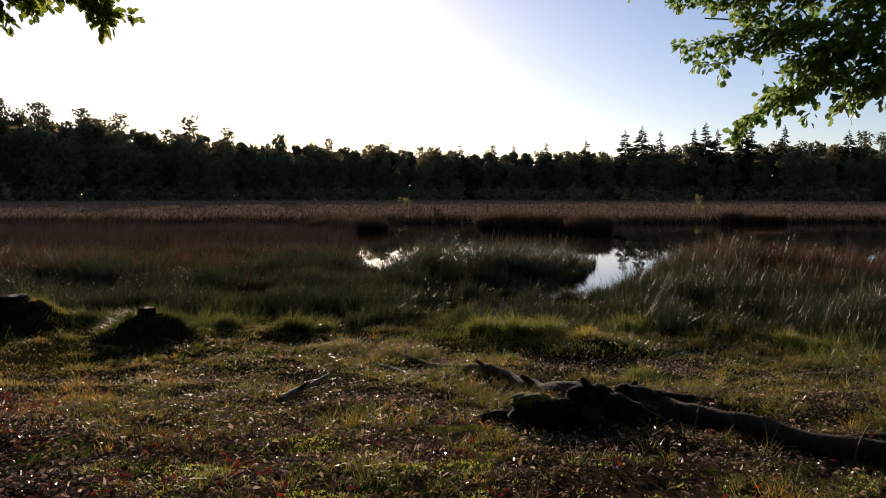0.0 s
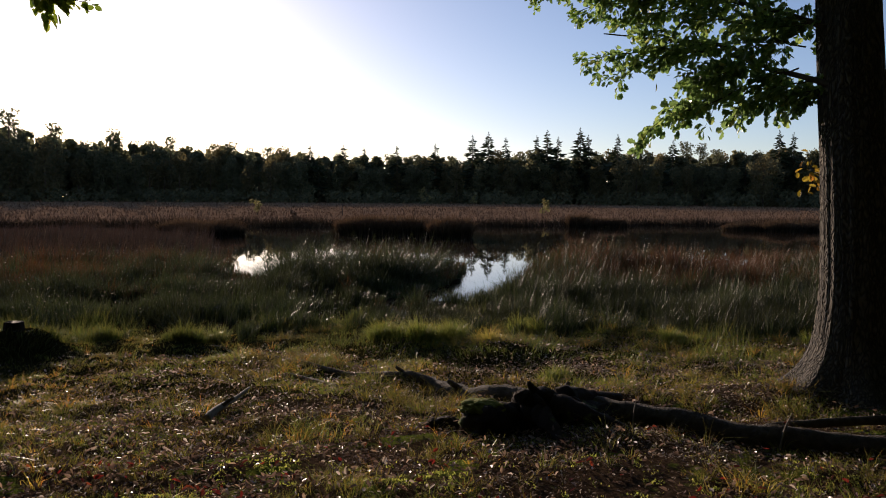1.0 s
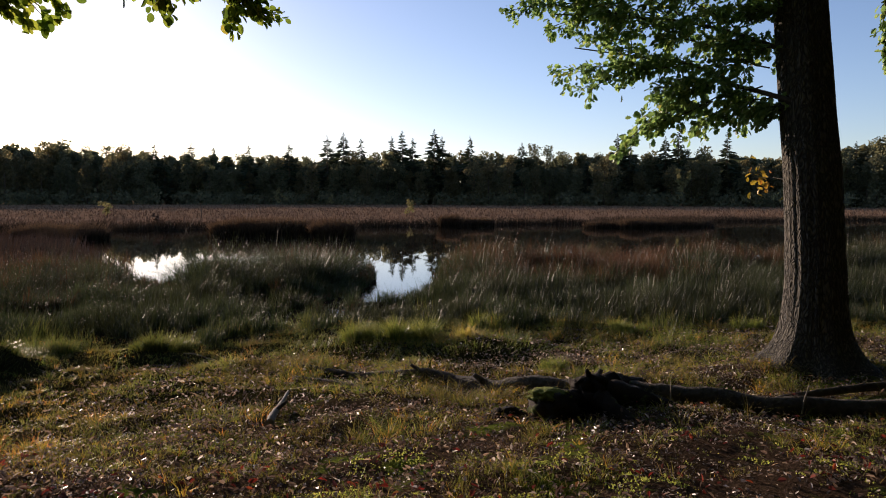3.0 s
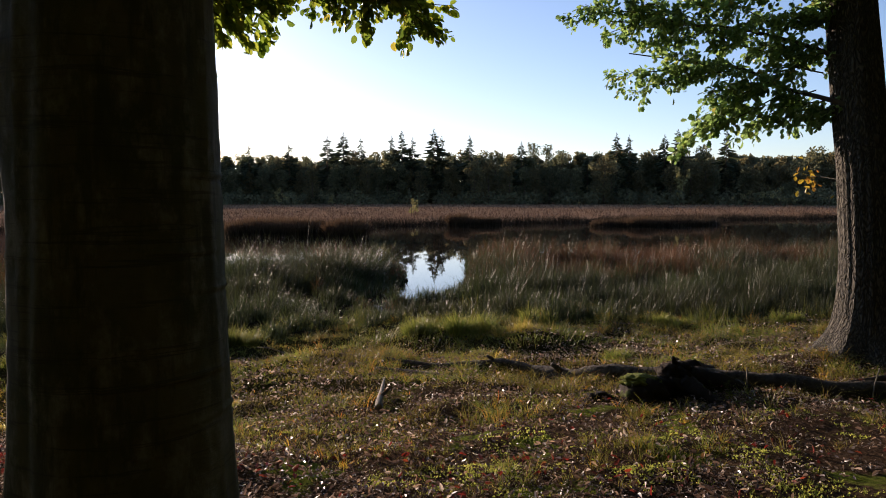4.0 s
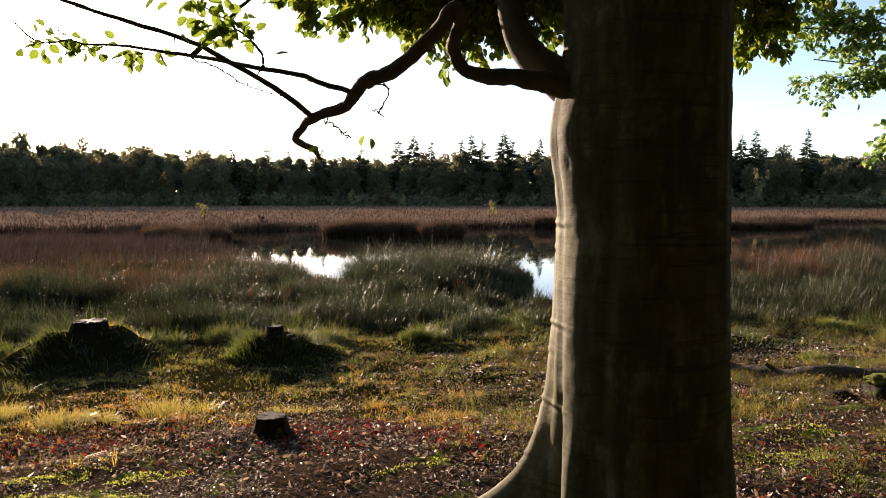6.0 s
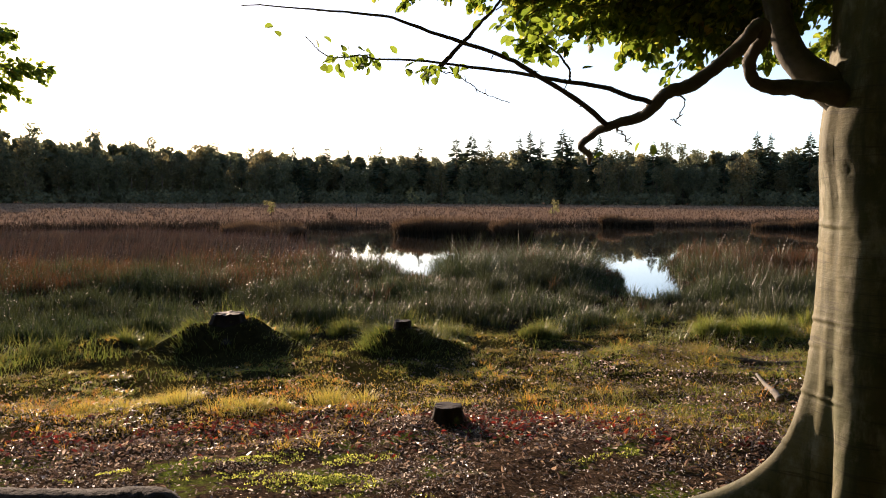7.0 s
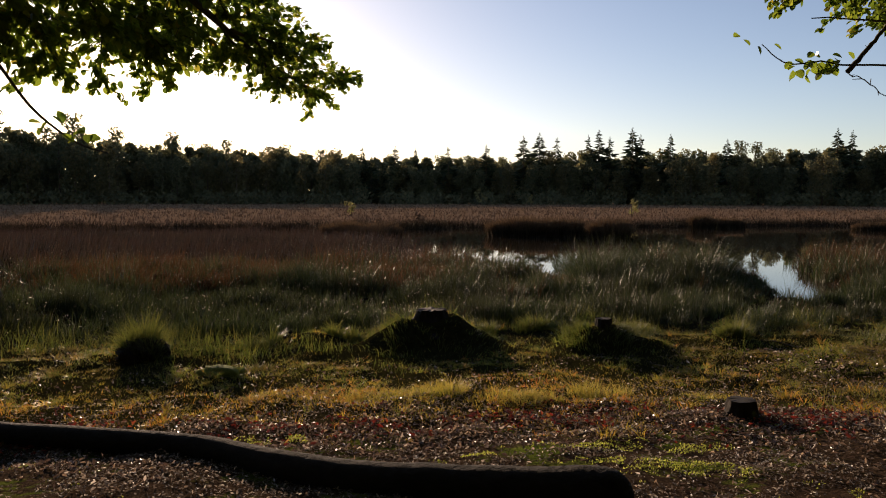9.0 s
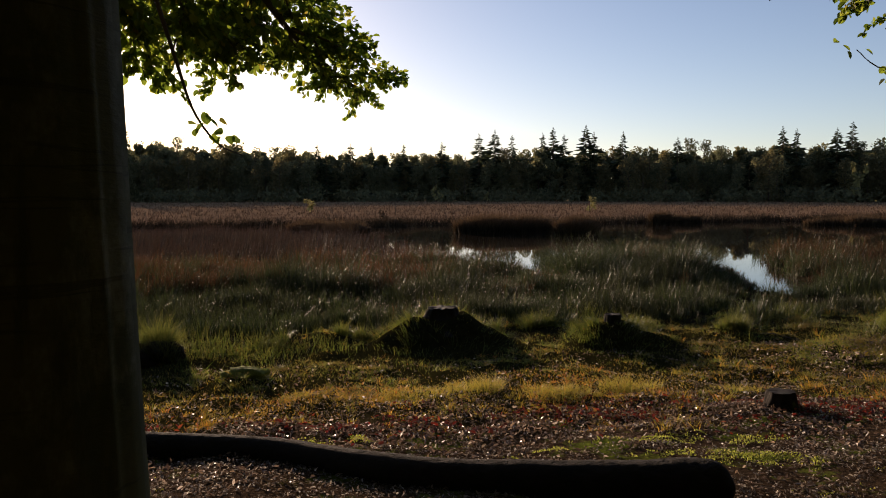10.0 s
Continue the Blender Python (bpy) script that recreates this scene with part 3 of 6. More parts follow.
def beech_flare(th, h):
    out = np.zeros_like(th)
    for a, reach, wide in ((2.5, 2.5, 0.22), (4.1, 0.30, 0.35), (5.4, 0.34, 0.4), (0.2, 0.30, 0.4), (1.3, 0.3, 0.4), (3.42, 0.40, 0.2)):
        d = np.angle(np.exp(1j * (th - a)))
        out = out + reach * np.exp(-(d / wide) ** 2) * np.exp(-h / 0.225)
    for a, deep in ((3.05, 0.09), (2.35, 0.04), (3.75, 0.05), (2.72, 0.04)):
        d = np.angle(np.exp(1j * (th - a)))
        out = out - deep * np.exp(-(d / 0.11) ** 2) * np.exp(-h / 0.7)
    out = out - 0.27 * np.exp(-(np.angle(np.exp(1j * (th - 2.97))) / 0.2) ** 2) * np.exp(-h / 0.4)
    ring = sum(0.007 * (0.03 + np.clip(np.cos(th * (1 + k % 3) + 2.1 * k), 0, 1)) * (np.exp(-((h - zz - 0.008 * np.sin(3 * th + k)) / 0.009) ** 2) - 0.7 * np.exp(-((h - zz + 0.02 - 0.008 * np.sin(3 * th + k)) / 0.009) ** 2)) for k, zz in enumerate((0.47, 0.71, 0.98, 1.05, 1.21, 1.33, 1.52, 1.66, 1.78, 1.92)))
    ring = ring + 0.012 * (vnoise(np.cos(th) * 3 + 9, np.sin(th) * 3 + 9 + h * 0.8, 0.35, 66) - 0.5) + 0.006 * (vnoise(th * 6 + 40, np.full_like(th, h * 9), 0.6, 67) - 0.5)
    return out + 0.05 * np.exp(-h / 0.8) + ring + 0.05 * np.exp(-(np.angle(np.exp(1j * (th - 2.9))) / 0.5) ** 2) * np.exp(-((h - 2.15) / 0.22) ** 2)


part("trunk", trunk_mesh("beech_trunk", (BX, BY), -0.2, 9.0, BR, g, 96, 26, beech_flare, 0.35, (0.004, 0.0), ((2, 0.015, 0.4),), 0.012, close=0.009), M_BEECH, beech)
wood = Pile()
limb = smooth_line([(-3.95, 3.57, 2.12), (-4.094, 3.6, 2.165), (-4.232, 3.63, 2.18), (-4.4, 3.63, 2.192), (-4.504, 3.6, 2.213), (-4.56, 3.55, 2.265), (-4.564, 3.48, 2.332), (-4.567, 3.45, 2.397), (-4.614, 3.47, 2.375), (-4.687, 3.52, 2.276), (-4.782, 3.58, 2.187), (-4.877, 3.62, 2.145), (-4.923, 3.67, 2.092), (-4.959, 3.74, 2.047), (-5.061, 3.83, 2.009), (-5.091, 3.92, 1.987), (-5.108, 4.0, 1.939), (-5.025, 4.1, 1.903), (-4.969, 4.2, 1.864)], 96)
limb[2:-1] += 0.022 * (np.stack([vnoise(np.arange(93) * 1.0, np.full(93, 5.0 * k), 4, 71 + k) for k in range(3)], 1) - 0.5)
wood.add(*tube(limb, np.interp(np.linspace(0, 1, 96), [0, 0.09, 0.2, 0.42, 0.62, 0.75, 0.85, 0.93, 1], [0.075, 0.04, 0.026, 0.029, 0.028, 0.021, 0.016, 0.016, 0.008]), 12, True, 0.3, 3))
low_limb = part("low_limb", wood.mesh("low_limb"), M_LIMB, beech, "crooked bare limb bent down and out")
wood = Pile()
TWIGS = [([(-5.061, 3.83, 2.009), (-5.198, 3.84, 2.101), (-5.368, 3.85, 2.201), (-5.499, 3.85, 2.271), (-5.604, 3.85, 2.304), (-5.807, 3.85, 2.358), (-5.959, 3.86, 2.405), (-6.065, 3.86, 2.43), (-6.252, 3.87, 2.44), (-6.393, 3.88, 2.438), (-6.629, 3.9, 2.445)], 0.013),
         ([(-4.923, 3.67, 2.092), (-5.045, 3.7, 2.121), (-5.151, 3.75, 2.167), (-5.259, 3.8, 2.187), (-5.331, 3.85, 2.203), (-5.425, 3.92, 2.233), (-5.527, 4.02, 2.262), (-5.635, 4.12, 2.29), (-5.735, 4.22, 2.321), (-5.835, 4.36, 2.352), (-5.956, 4.5, 2.372), (-6.044, 4.6, 2.409), (-6.175, 4.68, 2.402), (-6.254, 4.72, 2.451), (-6.306, 4.74, 2.515)], 0.012),
         ([(-5.513, 5.07, 2.447), (-5.403, 5.07, 2.561), (-5.266, 5.07, 2.716), (-5.133, 5.07, 2.853), (-4.9, 4.9, 3.2), (-4.7, 4.7, 3.6)], 0.016),
         ([(-5.264, 3.8, 2.187), (-5.271, 3.8, 2.245), (-5.319, 3.8, 2.305), (-5.379, 3.8, 2.354), (-5.496, 3.8, 2.425)], 0.006),
         ([(-5.513, 5.07, 2.447), (-5.37, 5.08, 2.39), (-5.22, 5.1, 2.32), (-5.05, 5.12, 2.27)], 0.0035),
         ([(-5.023, 3.83, 2.005), (-4.945, 3.9, 1.969), (-4.877, 3.95, 1.944)], 0.003),
         ([(-4.897, 3.66, 2.12), (-4.808, 3.66, 2.123), (-4.82, 3.66, 2.036), (-4.86, 3.66, 2.03)], 0.003)]
for pts, r in TWIGS:
    bent = smooth_line(pts, 34)
    bent[1:-1] += g.normal(size=(32, 3)) * 0.002 + 0.018 * (np.stack([vnoise(np.arange(32) * 1.0, np.full(32, 3.0 * k + r * 900), 4, 61 + k) for k in range(3)], 1) - 0.5)
    wood.add(*tube(bent, np.linspace(r, 0.0025, 34), 6, False, 0.15, 5))
    for k in range(3, 32, 5):
        d = g.normal(size=3) * 0.03
        wood.add(*tube([bent[k], bent[k] + d * 0.4, bent[k] + d * 0.7], [0.003, 0.0025, 0.0015], 4, False))
tagged(part("twigwork", wood.mesh("twigwork"), M_TWIG, low_limb), kind="stuff")
wood, rows = Pile(), []
BEECH_ENDS = [(-2.05, 4.75, 2.70), (-2.0, 4.85, 2.64), (-2.35, 4.6, 2.75), (-2.7, 4.7, 2.75), (-3.1, 4.6, 2.68), (-2.2, 4.2, 2.8), (-3.75, 4.5, 2.72), (-4.05, 4.85, 2.72), (-4.35, 5.0, 2.72), (-4.6, 5.25, 2.78),
              (-4.9, 5.2, 2.82), (-5.2, 5.5, 3.0), (-5.5, 5.8, 3.1), (-5.85, 6.1, 3.15), (-5.0, 4.6, 3.05), (-4.4, 4.4, 2.95), (-5.4, 4.9, 3.2), (-6.0, 5.2, 3.35), (-4.28, 5.25, 2.68), (-4.0, 4.85, 2.58), (-3.8, 4.45, 2.56), (-4.9, 5.3, 2.75), (-3.4, 4.25, 2.45), (-3.17, 4.5, 2.5), (-3.0, 4.65, 2.6), (-2.5, 4.8, 2.75), (-2.4, 4.3, 2.64), (-4.5, 4.6, 2.8), (-5.2, 5.0, 2.95), (-4.0, 5.3, 2.85), (-3.6, 4.9, 2.75), (-4.7, 5.0, 2.72), (-5.1, 5.25, 2.85), (-5.35, 5.3, 2.95), (-5.7, 5.6, 3.05), (-4.2, 4.7, 2.66), (-4.45, 5.6, 2.86), (-4.3, 5.9, 2.9), (-4.15, 5.5, 2.8), (-4.65, 6.0, 3.0), (-4.3, 6.3, 3.05), (-4.0, 5.9, 2.95), (-4.5, 6.5, 3.15), (-4.05, 5.2, 2.72), (-4.15, 4.6, 2.64), (-4.2, 4.85, 2.7), (-4.28, 5.05, 2.64), (-4.1, 4.5, 2.74), (-4.02, 4.45, 2.6)]
for ex, ey, ez in BEECH_ENDS:
    d = np.array([ex - BX, ey - BY])
    s = (BX + 0.2 * d[0], BY + 0.2 * d[1], 3.1 + 0.5 * g.random())
    spray(s, (ex, ey, ez), 0.016, wood, rows, g, 16, 40, 0.40, 0.03, 0.056, flat=0.18, lead=0.3)
high = []
for k in range(56):
    a = k * 2.4
    ln = 2.2 + 3.6 * g.random()
    z0 = 4.1 + 0.085 * k
    spray((BX, BY, z0), (BX + ln * math.cos(a), BY + ln * math.sin(a), z0 + 0.8), 0.05, wood, high, g, 15, 24, 1.1, 0.06, 0.18, flat=0.3)
tagged(part("branchwork", wood.mesh("branchwork"), M_TWIG, beech), kind="stuff")
foliage("low_foliage", rows, "beech", M_BEECHLEAF, beech, g)
foliage("crown", high, "beech", M_BEECHLEAF, beech, g)
fork = Pile()
fork.add(*tube(smooth_line([(-3.88, 3.62, 2.10), (-4.02, 3.67, 2.20), (-4.11, 3.72, 2.28), (-4.155, 3.77, 2.36), (-4.175, 3.81, 2.46), (-4.18, 3.86, 2.6), (-4.18, 3.92, 2.85), (-4.2, 3.98, 3.6), (-4.25, 4.0, 4.2)], 30), np.interp(np.linspace(0, 1, 30), [0, 0.15, 0.3, 1], [0.11, 0.085, 0.068, 0.05]), 14, True, 0.05, 2))
part("fork_limb", fork.mesh("fork_limb"), M_LIMB, beech)
lm = []
for k in range(3):
    one = leaf_mesh("beech_leaf", "beech", np.zeros((1, 3)), np.array([[0, 1.0, 0]]), np.array([0.052]), 0.15, g)
    one.materials.append(M_BEECHLEAF)
    lm.append(one)
SPRIGS = [(-6.05, 4.60, 2.39, 40), (-5.735, 4.22, 2.30, 22), (-5.39, 3.80, 2.33, 60), (-4.87, 3.95, 1.94, 3), (-6.3, 4.74, 2.52, 4), (-5.46, 3.82, 2.42, 24)]
for sx, sy, sz, count in SPRIGS:
    for k in range(count):
        lf = new("leaf", lm[k % 3])
        lf.parent = low_limb
        off = g.normal(size=3) * np.array([0.07, 0.05, 0.024])
        lf.matrix_basis = Matrix.Translation((sx + off[0] - BX, sy + off[1] - BY, sz + off[2] + 0.05)) @ Euler((g.normal() * 0.7 - 0.5, g.normal() * 0.6, g.random() * 6.28)).to_matrix().to_4x4()

# ---- the oak at the water's edge ----
g = np.random.default_rng(22)
OX, OY, OR = 4.80, 6.71, 0.325
oak = thing("oak_tree", "oak with deeply furrowed bark and green lobed leaves", "tree", place=(OX, OY, -0.3))


def oak_flare(th, h):
    h = np.maximum(h - 0.17, -0.1)
    out = 0.17 * np.exp(-h / 0.34)
    for a, reach, wide in ((3.3, 0.24, 0.35), (2.6, 0.2, 0.3), (5.0, 0.24, 0.4), (0.3, 0.22, 0.4), (1.7, 0.2, 0.5), (4.2, 0.14, 0.3)):
        d = np.angle(np.exp(1j * (th - a)))
        out = out + reach * np.exp(-(d / wide) ** 2) * np.exp(-h / 0.2)
    return out


def oak_bend(h):
    """Upright at the foot, then leaning back over the water."""
    return (np.interp(h, [0, 1.2, 2.4, 3.1, 4.4, 9], [0, 0.01, 0.02, 0.06, 0.12, 0.3]), np.interp(h, [0, 1.2, 2.4, 3.1, 4.4, 9], [0, 0.02, 0.12, 0.25, 0.45, 1.1]))


part("trunk", trunk_mesh("oak_trunk", (OX, OY), -0.42, 9.0, OR, g, 160, 150, oak_flare, 0.16, (0, 0), (), 0.022, bend=oak_bend), M_OAK, oak)
wood, rows = Pile(), []
wood.add(*tube(smooth_line([(4.72, 6.75, 2.7), (4.45, 7.2, 2.9), (4.43, 7.8, 3.11), (4.34, 8.4, 3.44), (4.0, 9.0, 3.6), (3.3, 9.5, 3.75)], 30), np.linspace(0.034, 0.008, 30), 8, False))
wood.add(*tube(smooth_line([(4.7, 6.8, 3.2), (4.5, 7.5, 3.6), (4.1, 8.5, 4.0), (3.0, 9.6, 4.2)], 24), np.linspace(0.034, 0.008, 24), 8, False))
OAK_SPRAYS = [((4.43, 7.8, 3.0), (3.22, 8.4, 2.22)), ((4.3, 8.2, 2.9), (3.62, 8.5, 2.55)), ((4.4, 8.0, 2.9), (4.05, 8.5, 2.74)), ((4.45, 7.5, 2.9), (4.34, 8.2, 2.56)), ((4.6, 7.1, 2.9), (4.48, 7.8, 2.66)),
              ((4.6, 6.9, 2.85), (4.5, 7.3, 2.66)), ((4.2, 8.6, 3.5), (3.05, 9.6, 3.34)), ((4.2, 8.6, 3.4), (3.45, 9.4, 3.12)), ((4.3, 8.4, 3.4), (3.8, 9.2, 3.4)), ((4.3, 8.0, 3.3), (4.15, 8.8, 3.5)),
              ((4.0, 8.6, 4.0), (2.36, 9.8, 4.22)), ((4.0, 8.6, 4.0), (2.9, 9.6, 4.0)), ((4.1, 8.5, 3.9), (3.4, 9.2, 3.82)), ((4.3, 8.0, 3.8), (3.9, 8.8, 3.92)), ((4.4, 7.6, 3.6), (4.4, 8.3, 3.7)),
              ((4.6, 7.0, 3.4), (4.55, 7.6, 3.42)), ((4.4, 7.8, 3.1), (4.2, 8.1, 3.15)), ((4.2, 8.4, 3.4), (3.55, 8.9, 3.62)), ((4.0, 8.6, 4.1), (3.2, 9.3, 4.3)), ((4.3, 7.8, 3.9), (3.9, 8.3, 4.25)),
              ((4.6, 7.0, 3.7), (4.4, 7.6, 3.95)), ((4.5, 7.2, 3.2), (4.2, 7.7, 3.3)), ((4.3, 8.1, 3.1), (3.85, 8.45, 3.1)), ((4.5, 7.5, 3.8), (4.2, 8.0, 4.05)), ((4.6, 7.0, 3.8), (4.5, 7.4, 3.9)), ((4.1, 8.3, 4.0), (3.6, 8.6, 4.35)), ((3.8, 8.8, 4.1), (3.0, 9.2, 4.45)), ((4.6, 6.9, 4.0), (4.55, 7.3, 4.2)), ((4.4, 7.4, 4.1), (4.0, 7.9, 4.4)), ((3.9, 8.6, 4.0), (3.4, 8.9, 4.1)), ((4.5, 7.3, 3.5), (4.35, 7.7, 3.6)), ((4.3, 8.0, 3.6), (3.9, 8.4, 3.75)), ((3.6, 9.0, 4.1), (2.6, 9.6, 4.4)), ((4.5, 7.3, 3.0), (4.3, 7.7, 2.95)), ((4.4, 7.9, 3.2), (4.0, 8.2, 2.95))]
OAK_SPRAYS += [((5.9, 6.9, 4.3), (6.25, 6.8, 3.55)), ((6.1, 6.9, 4.2), (6.4, 6.9, 3.15)), ((4.9, 7.2, 3.6), (5.05, 7.2, 3.1))]
for s, e in OAK_SPRAYS:
    spray(s, e, 0.010, wood, rows, g, 12, 17, 0.36, 0.05, 0.098, True, 0.5)
high = []
for k in range(56):
    a = k * 2.4
    ln = 2.0 + 3.0 * g.random()
    z0 = 4.7 + 0.08 * k
    spray((OX - 0.2, OY, z0), (OX + ln * math.cos(a), OY + ln * math.sin(a), z0 + 0.8), 0.05, wood, high, g, 14, 16, 1.1, 0.06, 0.19, True, 0.4)
tagged(part("branchwork", wood.mesh("branchwork"), M_TWIG, oak), kind="stuff")
foliage("low_foliage", rows, "oak", M_OAKLEAF, oak, g)
foliage("crown", high, "beech", M_OAKLEAF, oak, g)
wood, rows = Pile(), []
wood.add(*tube(smooth_line([(5.02, 6.75, 1.75), (5.2, 7.3, 1.85), (5.38, 8.05, 1.95), (5.42, 8.2, 1.8)], 14), np.linspace(0.008, 0.003, 14), 5, False))
for k in range(26):
    rows.append((np.array([5.37, 8.1, 1.95]) + g.normal(size=3) * (0.07, 0.07, 0.10), g.normal(size=3) + (0, 0, -0.5), 0.09 * g.uniform(0.7, 1.1)))
for k in range(10):
    rows.append((np.array([5.15, 7.1, 1.72]) + g.normal(size=3) * (0.1, 0.2, 0.05), g.normal(size=3) + (0, 0, -0.5), 0.07 * g.uniform(0.7, 1.1)))
part("shoot", wood.mesh("shoot"), M_TWIG, oak)
foliage("leaves", rows, "oak", M_YELLOWLEAF, oak, g, "yellow and orange autumn leaves")

# ---- the slim beech at the end of the walk ----
g = np.random.default_rng(23)
TX, TY, TR = -10.04, 2.72, 0.205
slim = thing("beech_tree", "slim dark beech with leafy branches hanging over the path", "tree", place=(TX, TY, -0.02))
part("trunk", trunk_mesh("slim_trunk", (TX, TY), -0.15, 8.0, TR, g, 72, 80, lambda th, h: 0.09 * np.exp(-h / 0.35) + 0.04 * np.exp(-h / 1.0) + 0.1 * np.exp(-h / 0.12) * (0.5 + 0.5 * np.cos(5 * th)), 0.3, (-0.018, 0), (), 0.014), M_BEECH, slim)
wood, rows = Pile(), []
SLIM_LIMBS = [[(TX, TY, 2.75), (-10.0, 4.2, 3.1), (-9.7, 6.0, 3.15), (-9.2, 7.6, 2.95), (-8.55, 8.3, 2.62)], [(TX, TY, 2.9), (-10.3, 4.5, 3.05), (-10.4, 6.0, 2.75)]]
for pts in SLIM_LIMBS:
    wood.add(*tube(smooth_line(pts, 40), np.linspace(0.05, 0.01, 40), 8, False))
twig = smooth_line([(-9.95, 3.5, 2.45), (-9.9, 4.1, 2.2), (-9.86, 4.4, 2.04), (-9.78, 4.7, 1.93), (-9.68, 4.85, 1.89)], 20)
wood.add(*tube(twig, np.linspace(0.009, 0.003, 20), 6, False))
for p in [(-9.84, 4.45, 2.0), (-9.78, 4.65, 1.97), (-9.76, 4.75, 1.98)]:
    for k in range(4):
        rows.append((np.array(p) + g.normal(size=3) * 0.03, g.normal(size=3), 0.06))
SLIM_SPRAYS = [((-10.3, 5.2, 2.95), (-10.5, 6.0, 2.52)), ((-10.3, 5.4, 2.9), (-10.3, 6.1, 2.45)), ((-10.0, 5.6, 3.1), (-10.22, 7.0, 2.5)), ((-9.8, 6.0, 3.1), (-9.9, 7.2, 2.54)), ((-9.7, 6.2, 3.1), (-9.4, 7.8, 2.8)),
               ((-9.4, 7.0, 3.05), (-8.95, 8.2, 2.68)), ((-9.3, 7.2, 3.0), (-8.58, 8.3, 2.58)), ((-9.3, 7.3, 3.0), (-8.28, 8.3, 2.80)), ((-9.3, 7.2, 3.1), (-8.6, 8.3, 3.1)), ((-9.5, 6.8, 3.2), (-9.0, 8.0, 3.3)),
               ((-9.8, 6.0, 3.2), (-9.5, 7.3, 3.2)), ((-10.0, 5.2, 3.1), (-9.9, 6.6, 3.1)), ((-10.2, 4.8, 3.1), (-10.7, 6.0, 3.0)), ((-9.9, 5.5, 3.2), (-9.3, 6.8, 3.4)), ((-10.1, 5.0, 3.2), (-10.1, 6.3, 3.35)), ((-9.7, 6.5, 3.1), (-9.75, 7.6, 2.95)),
               ((-9.5, 6.6, 3.1), (-9.1, 7.7, 3.0)), ((-10.2, 5.0, 3.0), (-10.9, 6.2, 2.7)), ((-10.1, 5.6, 2.9), (-10.05, 6.6, 2.75)), ((-9.9, 6.2, 3.0), (-9.65, 7.1, 2.7))]
for s, e in SLIM_SPRAYS:
    spray(s, e, 0.014, wood, rows, g, 15, 34, 0.38, 0.04, 0.062, flat=0.24)
high = []
for k in range(50):
    a = k * 2.4
    ln = 1.8 + 2.8 * g.random()
    z0 = 4.0 + 0.085 * k
    spray((TX - 0.1, TY, z0), (TX + ln * math.cos(a), TY + ln * math.sin(a), z0 + 0.8), 0.04, wood, high, g, 14, 16, 1.1, 0.06, 0.17, flat=0.3)
tagged(part("branchwork", wood.mesh("branchwork"), M_TWIG, slim), kind="stuff")
foliage("low_foliage", rows, "beech", M_BEECHLEAF, slim, g)
foliage("crown", high, "beech", M_BEECHLEAF, slim, g)

# more of the same beeches, added unseen behind the path to block skylight
for k, (x, y) in enumerate(((-15.5, -3.2), (-11.5, -4.4), (-7.6, -3.4), (-3.4, -4.2), (0.6, -3.5), (4.6, -4.3), (-13.4, -1.0), (8.0, -1.5))):
    copy_thing(slim, Matrix.Translation((x, y, 0.0)) @ Matrix.Rotation(math.pi + 0.5 * math.sin(7.0 * k), 4, "Z") @ Matrix.Diagonal((1.15, 1.15, 1.0, 1)))

# ---- the tree at the marsh's edge ----
g = np.random.default_rng(24)
EX, EY = -14.9, 16.9
edge = thing("alder_tree", "dark tree trunk with spreading roots at the marsh", "tree", place=(EX, EY, -0.45))
part("trunk", trunk_mesh("edge_trunk", (EX, EY), -0.6, 9.0, 0.27, g, 48, 60, lambda th, h: 0.35 * np.exp(-h / 0.3) * (0.6 + 0.4 * np.cos(5 * th + 1)) + 0.1 * np.exp(-h / 1.0), 0.3, (-0.03, 0), (), 0.04), M_OAK, edge)
wood, rows = Pile(), []
for k in range(22):
    a = k * 2.4
    ln = 1.2 + 2.2 * g.random()
    z0 = 5.2 + 0.16 * k
    spray((EX - 0.2, EY, z0), (EX - 0.3 + ln * math.cos(a), EY + ln * math.sin(a), z0 + 0.5), 0.04, wood, rows, g, 12, 14, 0.8, 0.06, 0.14, flat=0.3)
tagged(part("branchwork", wood.mesh("branchwork"), M_TWIG, edge), kind="stuff")
foliage("crown", rows, "beech", M_BEECHLEAF, edge, g)


# ---- the far wood ----
def card_cloud(g, centres, radii, per, size):
    """Small leaf clumps, as bent quads, filling the shells of blobs."""
    out = []
    for c, r in zip(centres, radii):
        d = g.normal(size=(per, 3))
        d /= np.linalg.norm(d, axis=1)[:, None]
        p = np.asarray(c) + d * np.asarray(r) * g.uniform(0.55, 1.08, (per, 1))
        out.append(p)
    p = np.concatenate(out)
    n = len(p)
    a = g.normal(size=(n, 3))
    a /= np.linalg.norm(a, axis=1)[:, None]
    b = np.cross(a, g.normal(size=(n, 3)))
    b /= np.linalg.norm(b, axis=1)[:, None]
    s = size * g.uniform(0.5, 1.3, (n, 1))
    v = np.stack([p - a * s, p - b * s * 0.6, p + a * s, p + b * s * 0.7], 1).reshape(-1, 3)
    return v, (np.arange(n) * 4)[:, None] + np.array([[0, 1, 2, 3]])


def wood_tree(name, label, trunk, crown, crown_mat):
    t = thing(name, label, "tree", "trees of the far wood")
    part("trunk", trunk, M_FARTRUNK, t)
    part("crown", crown, crown_mat, t)
    return t


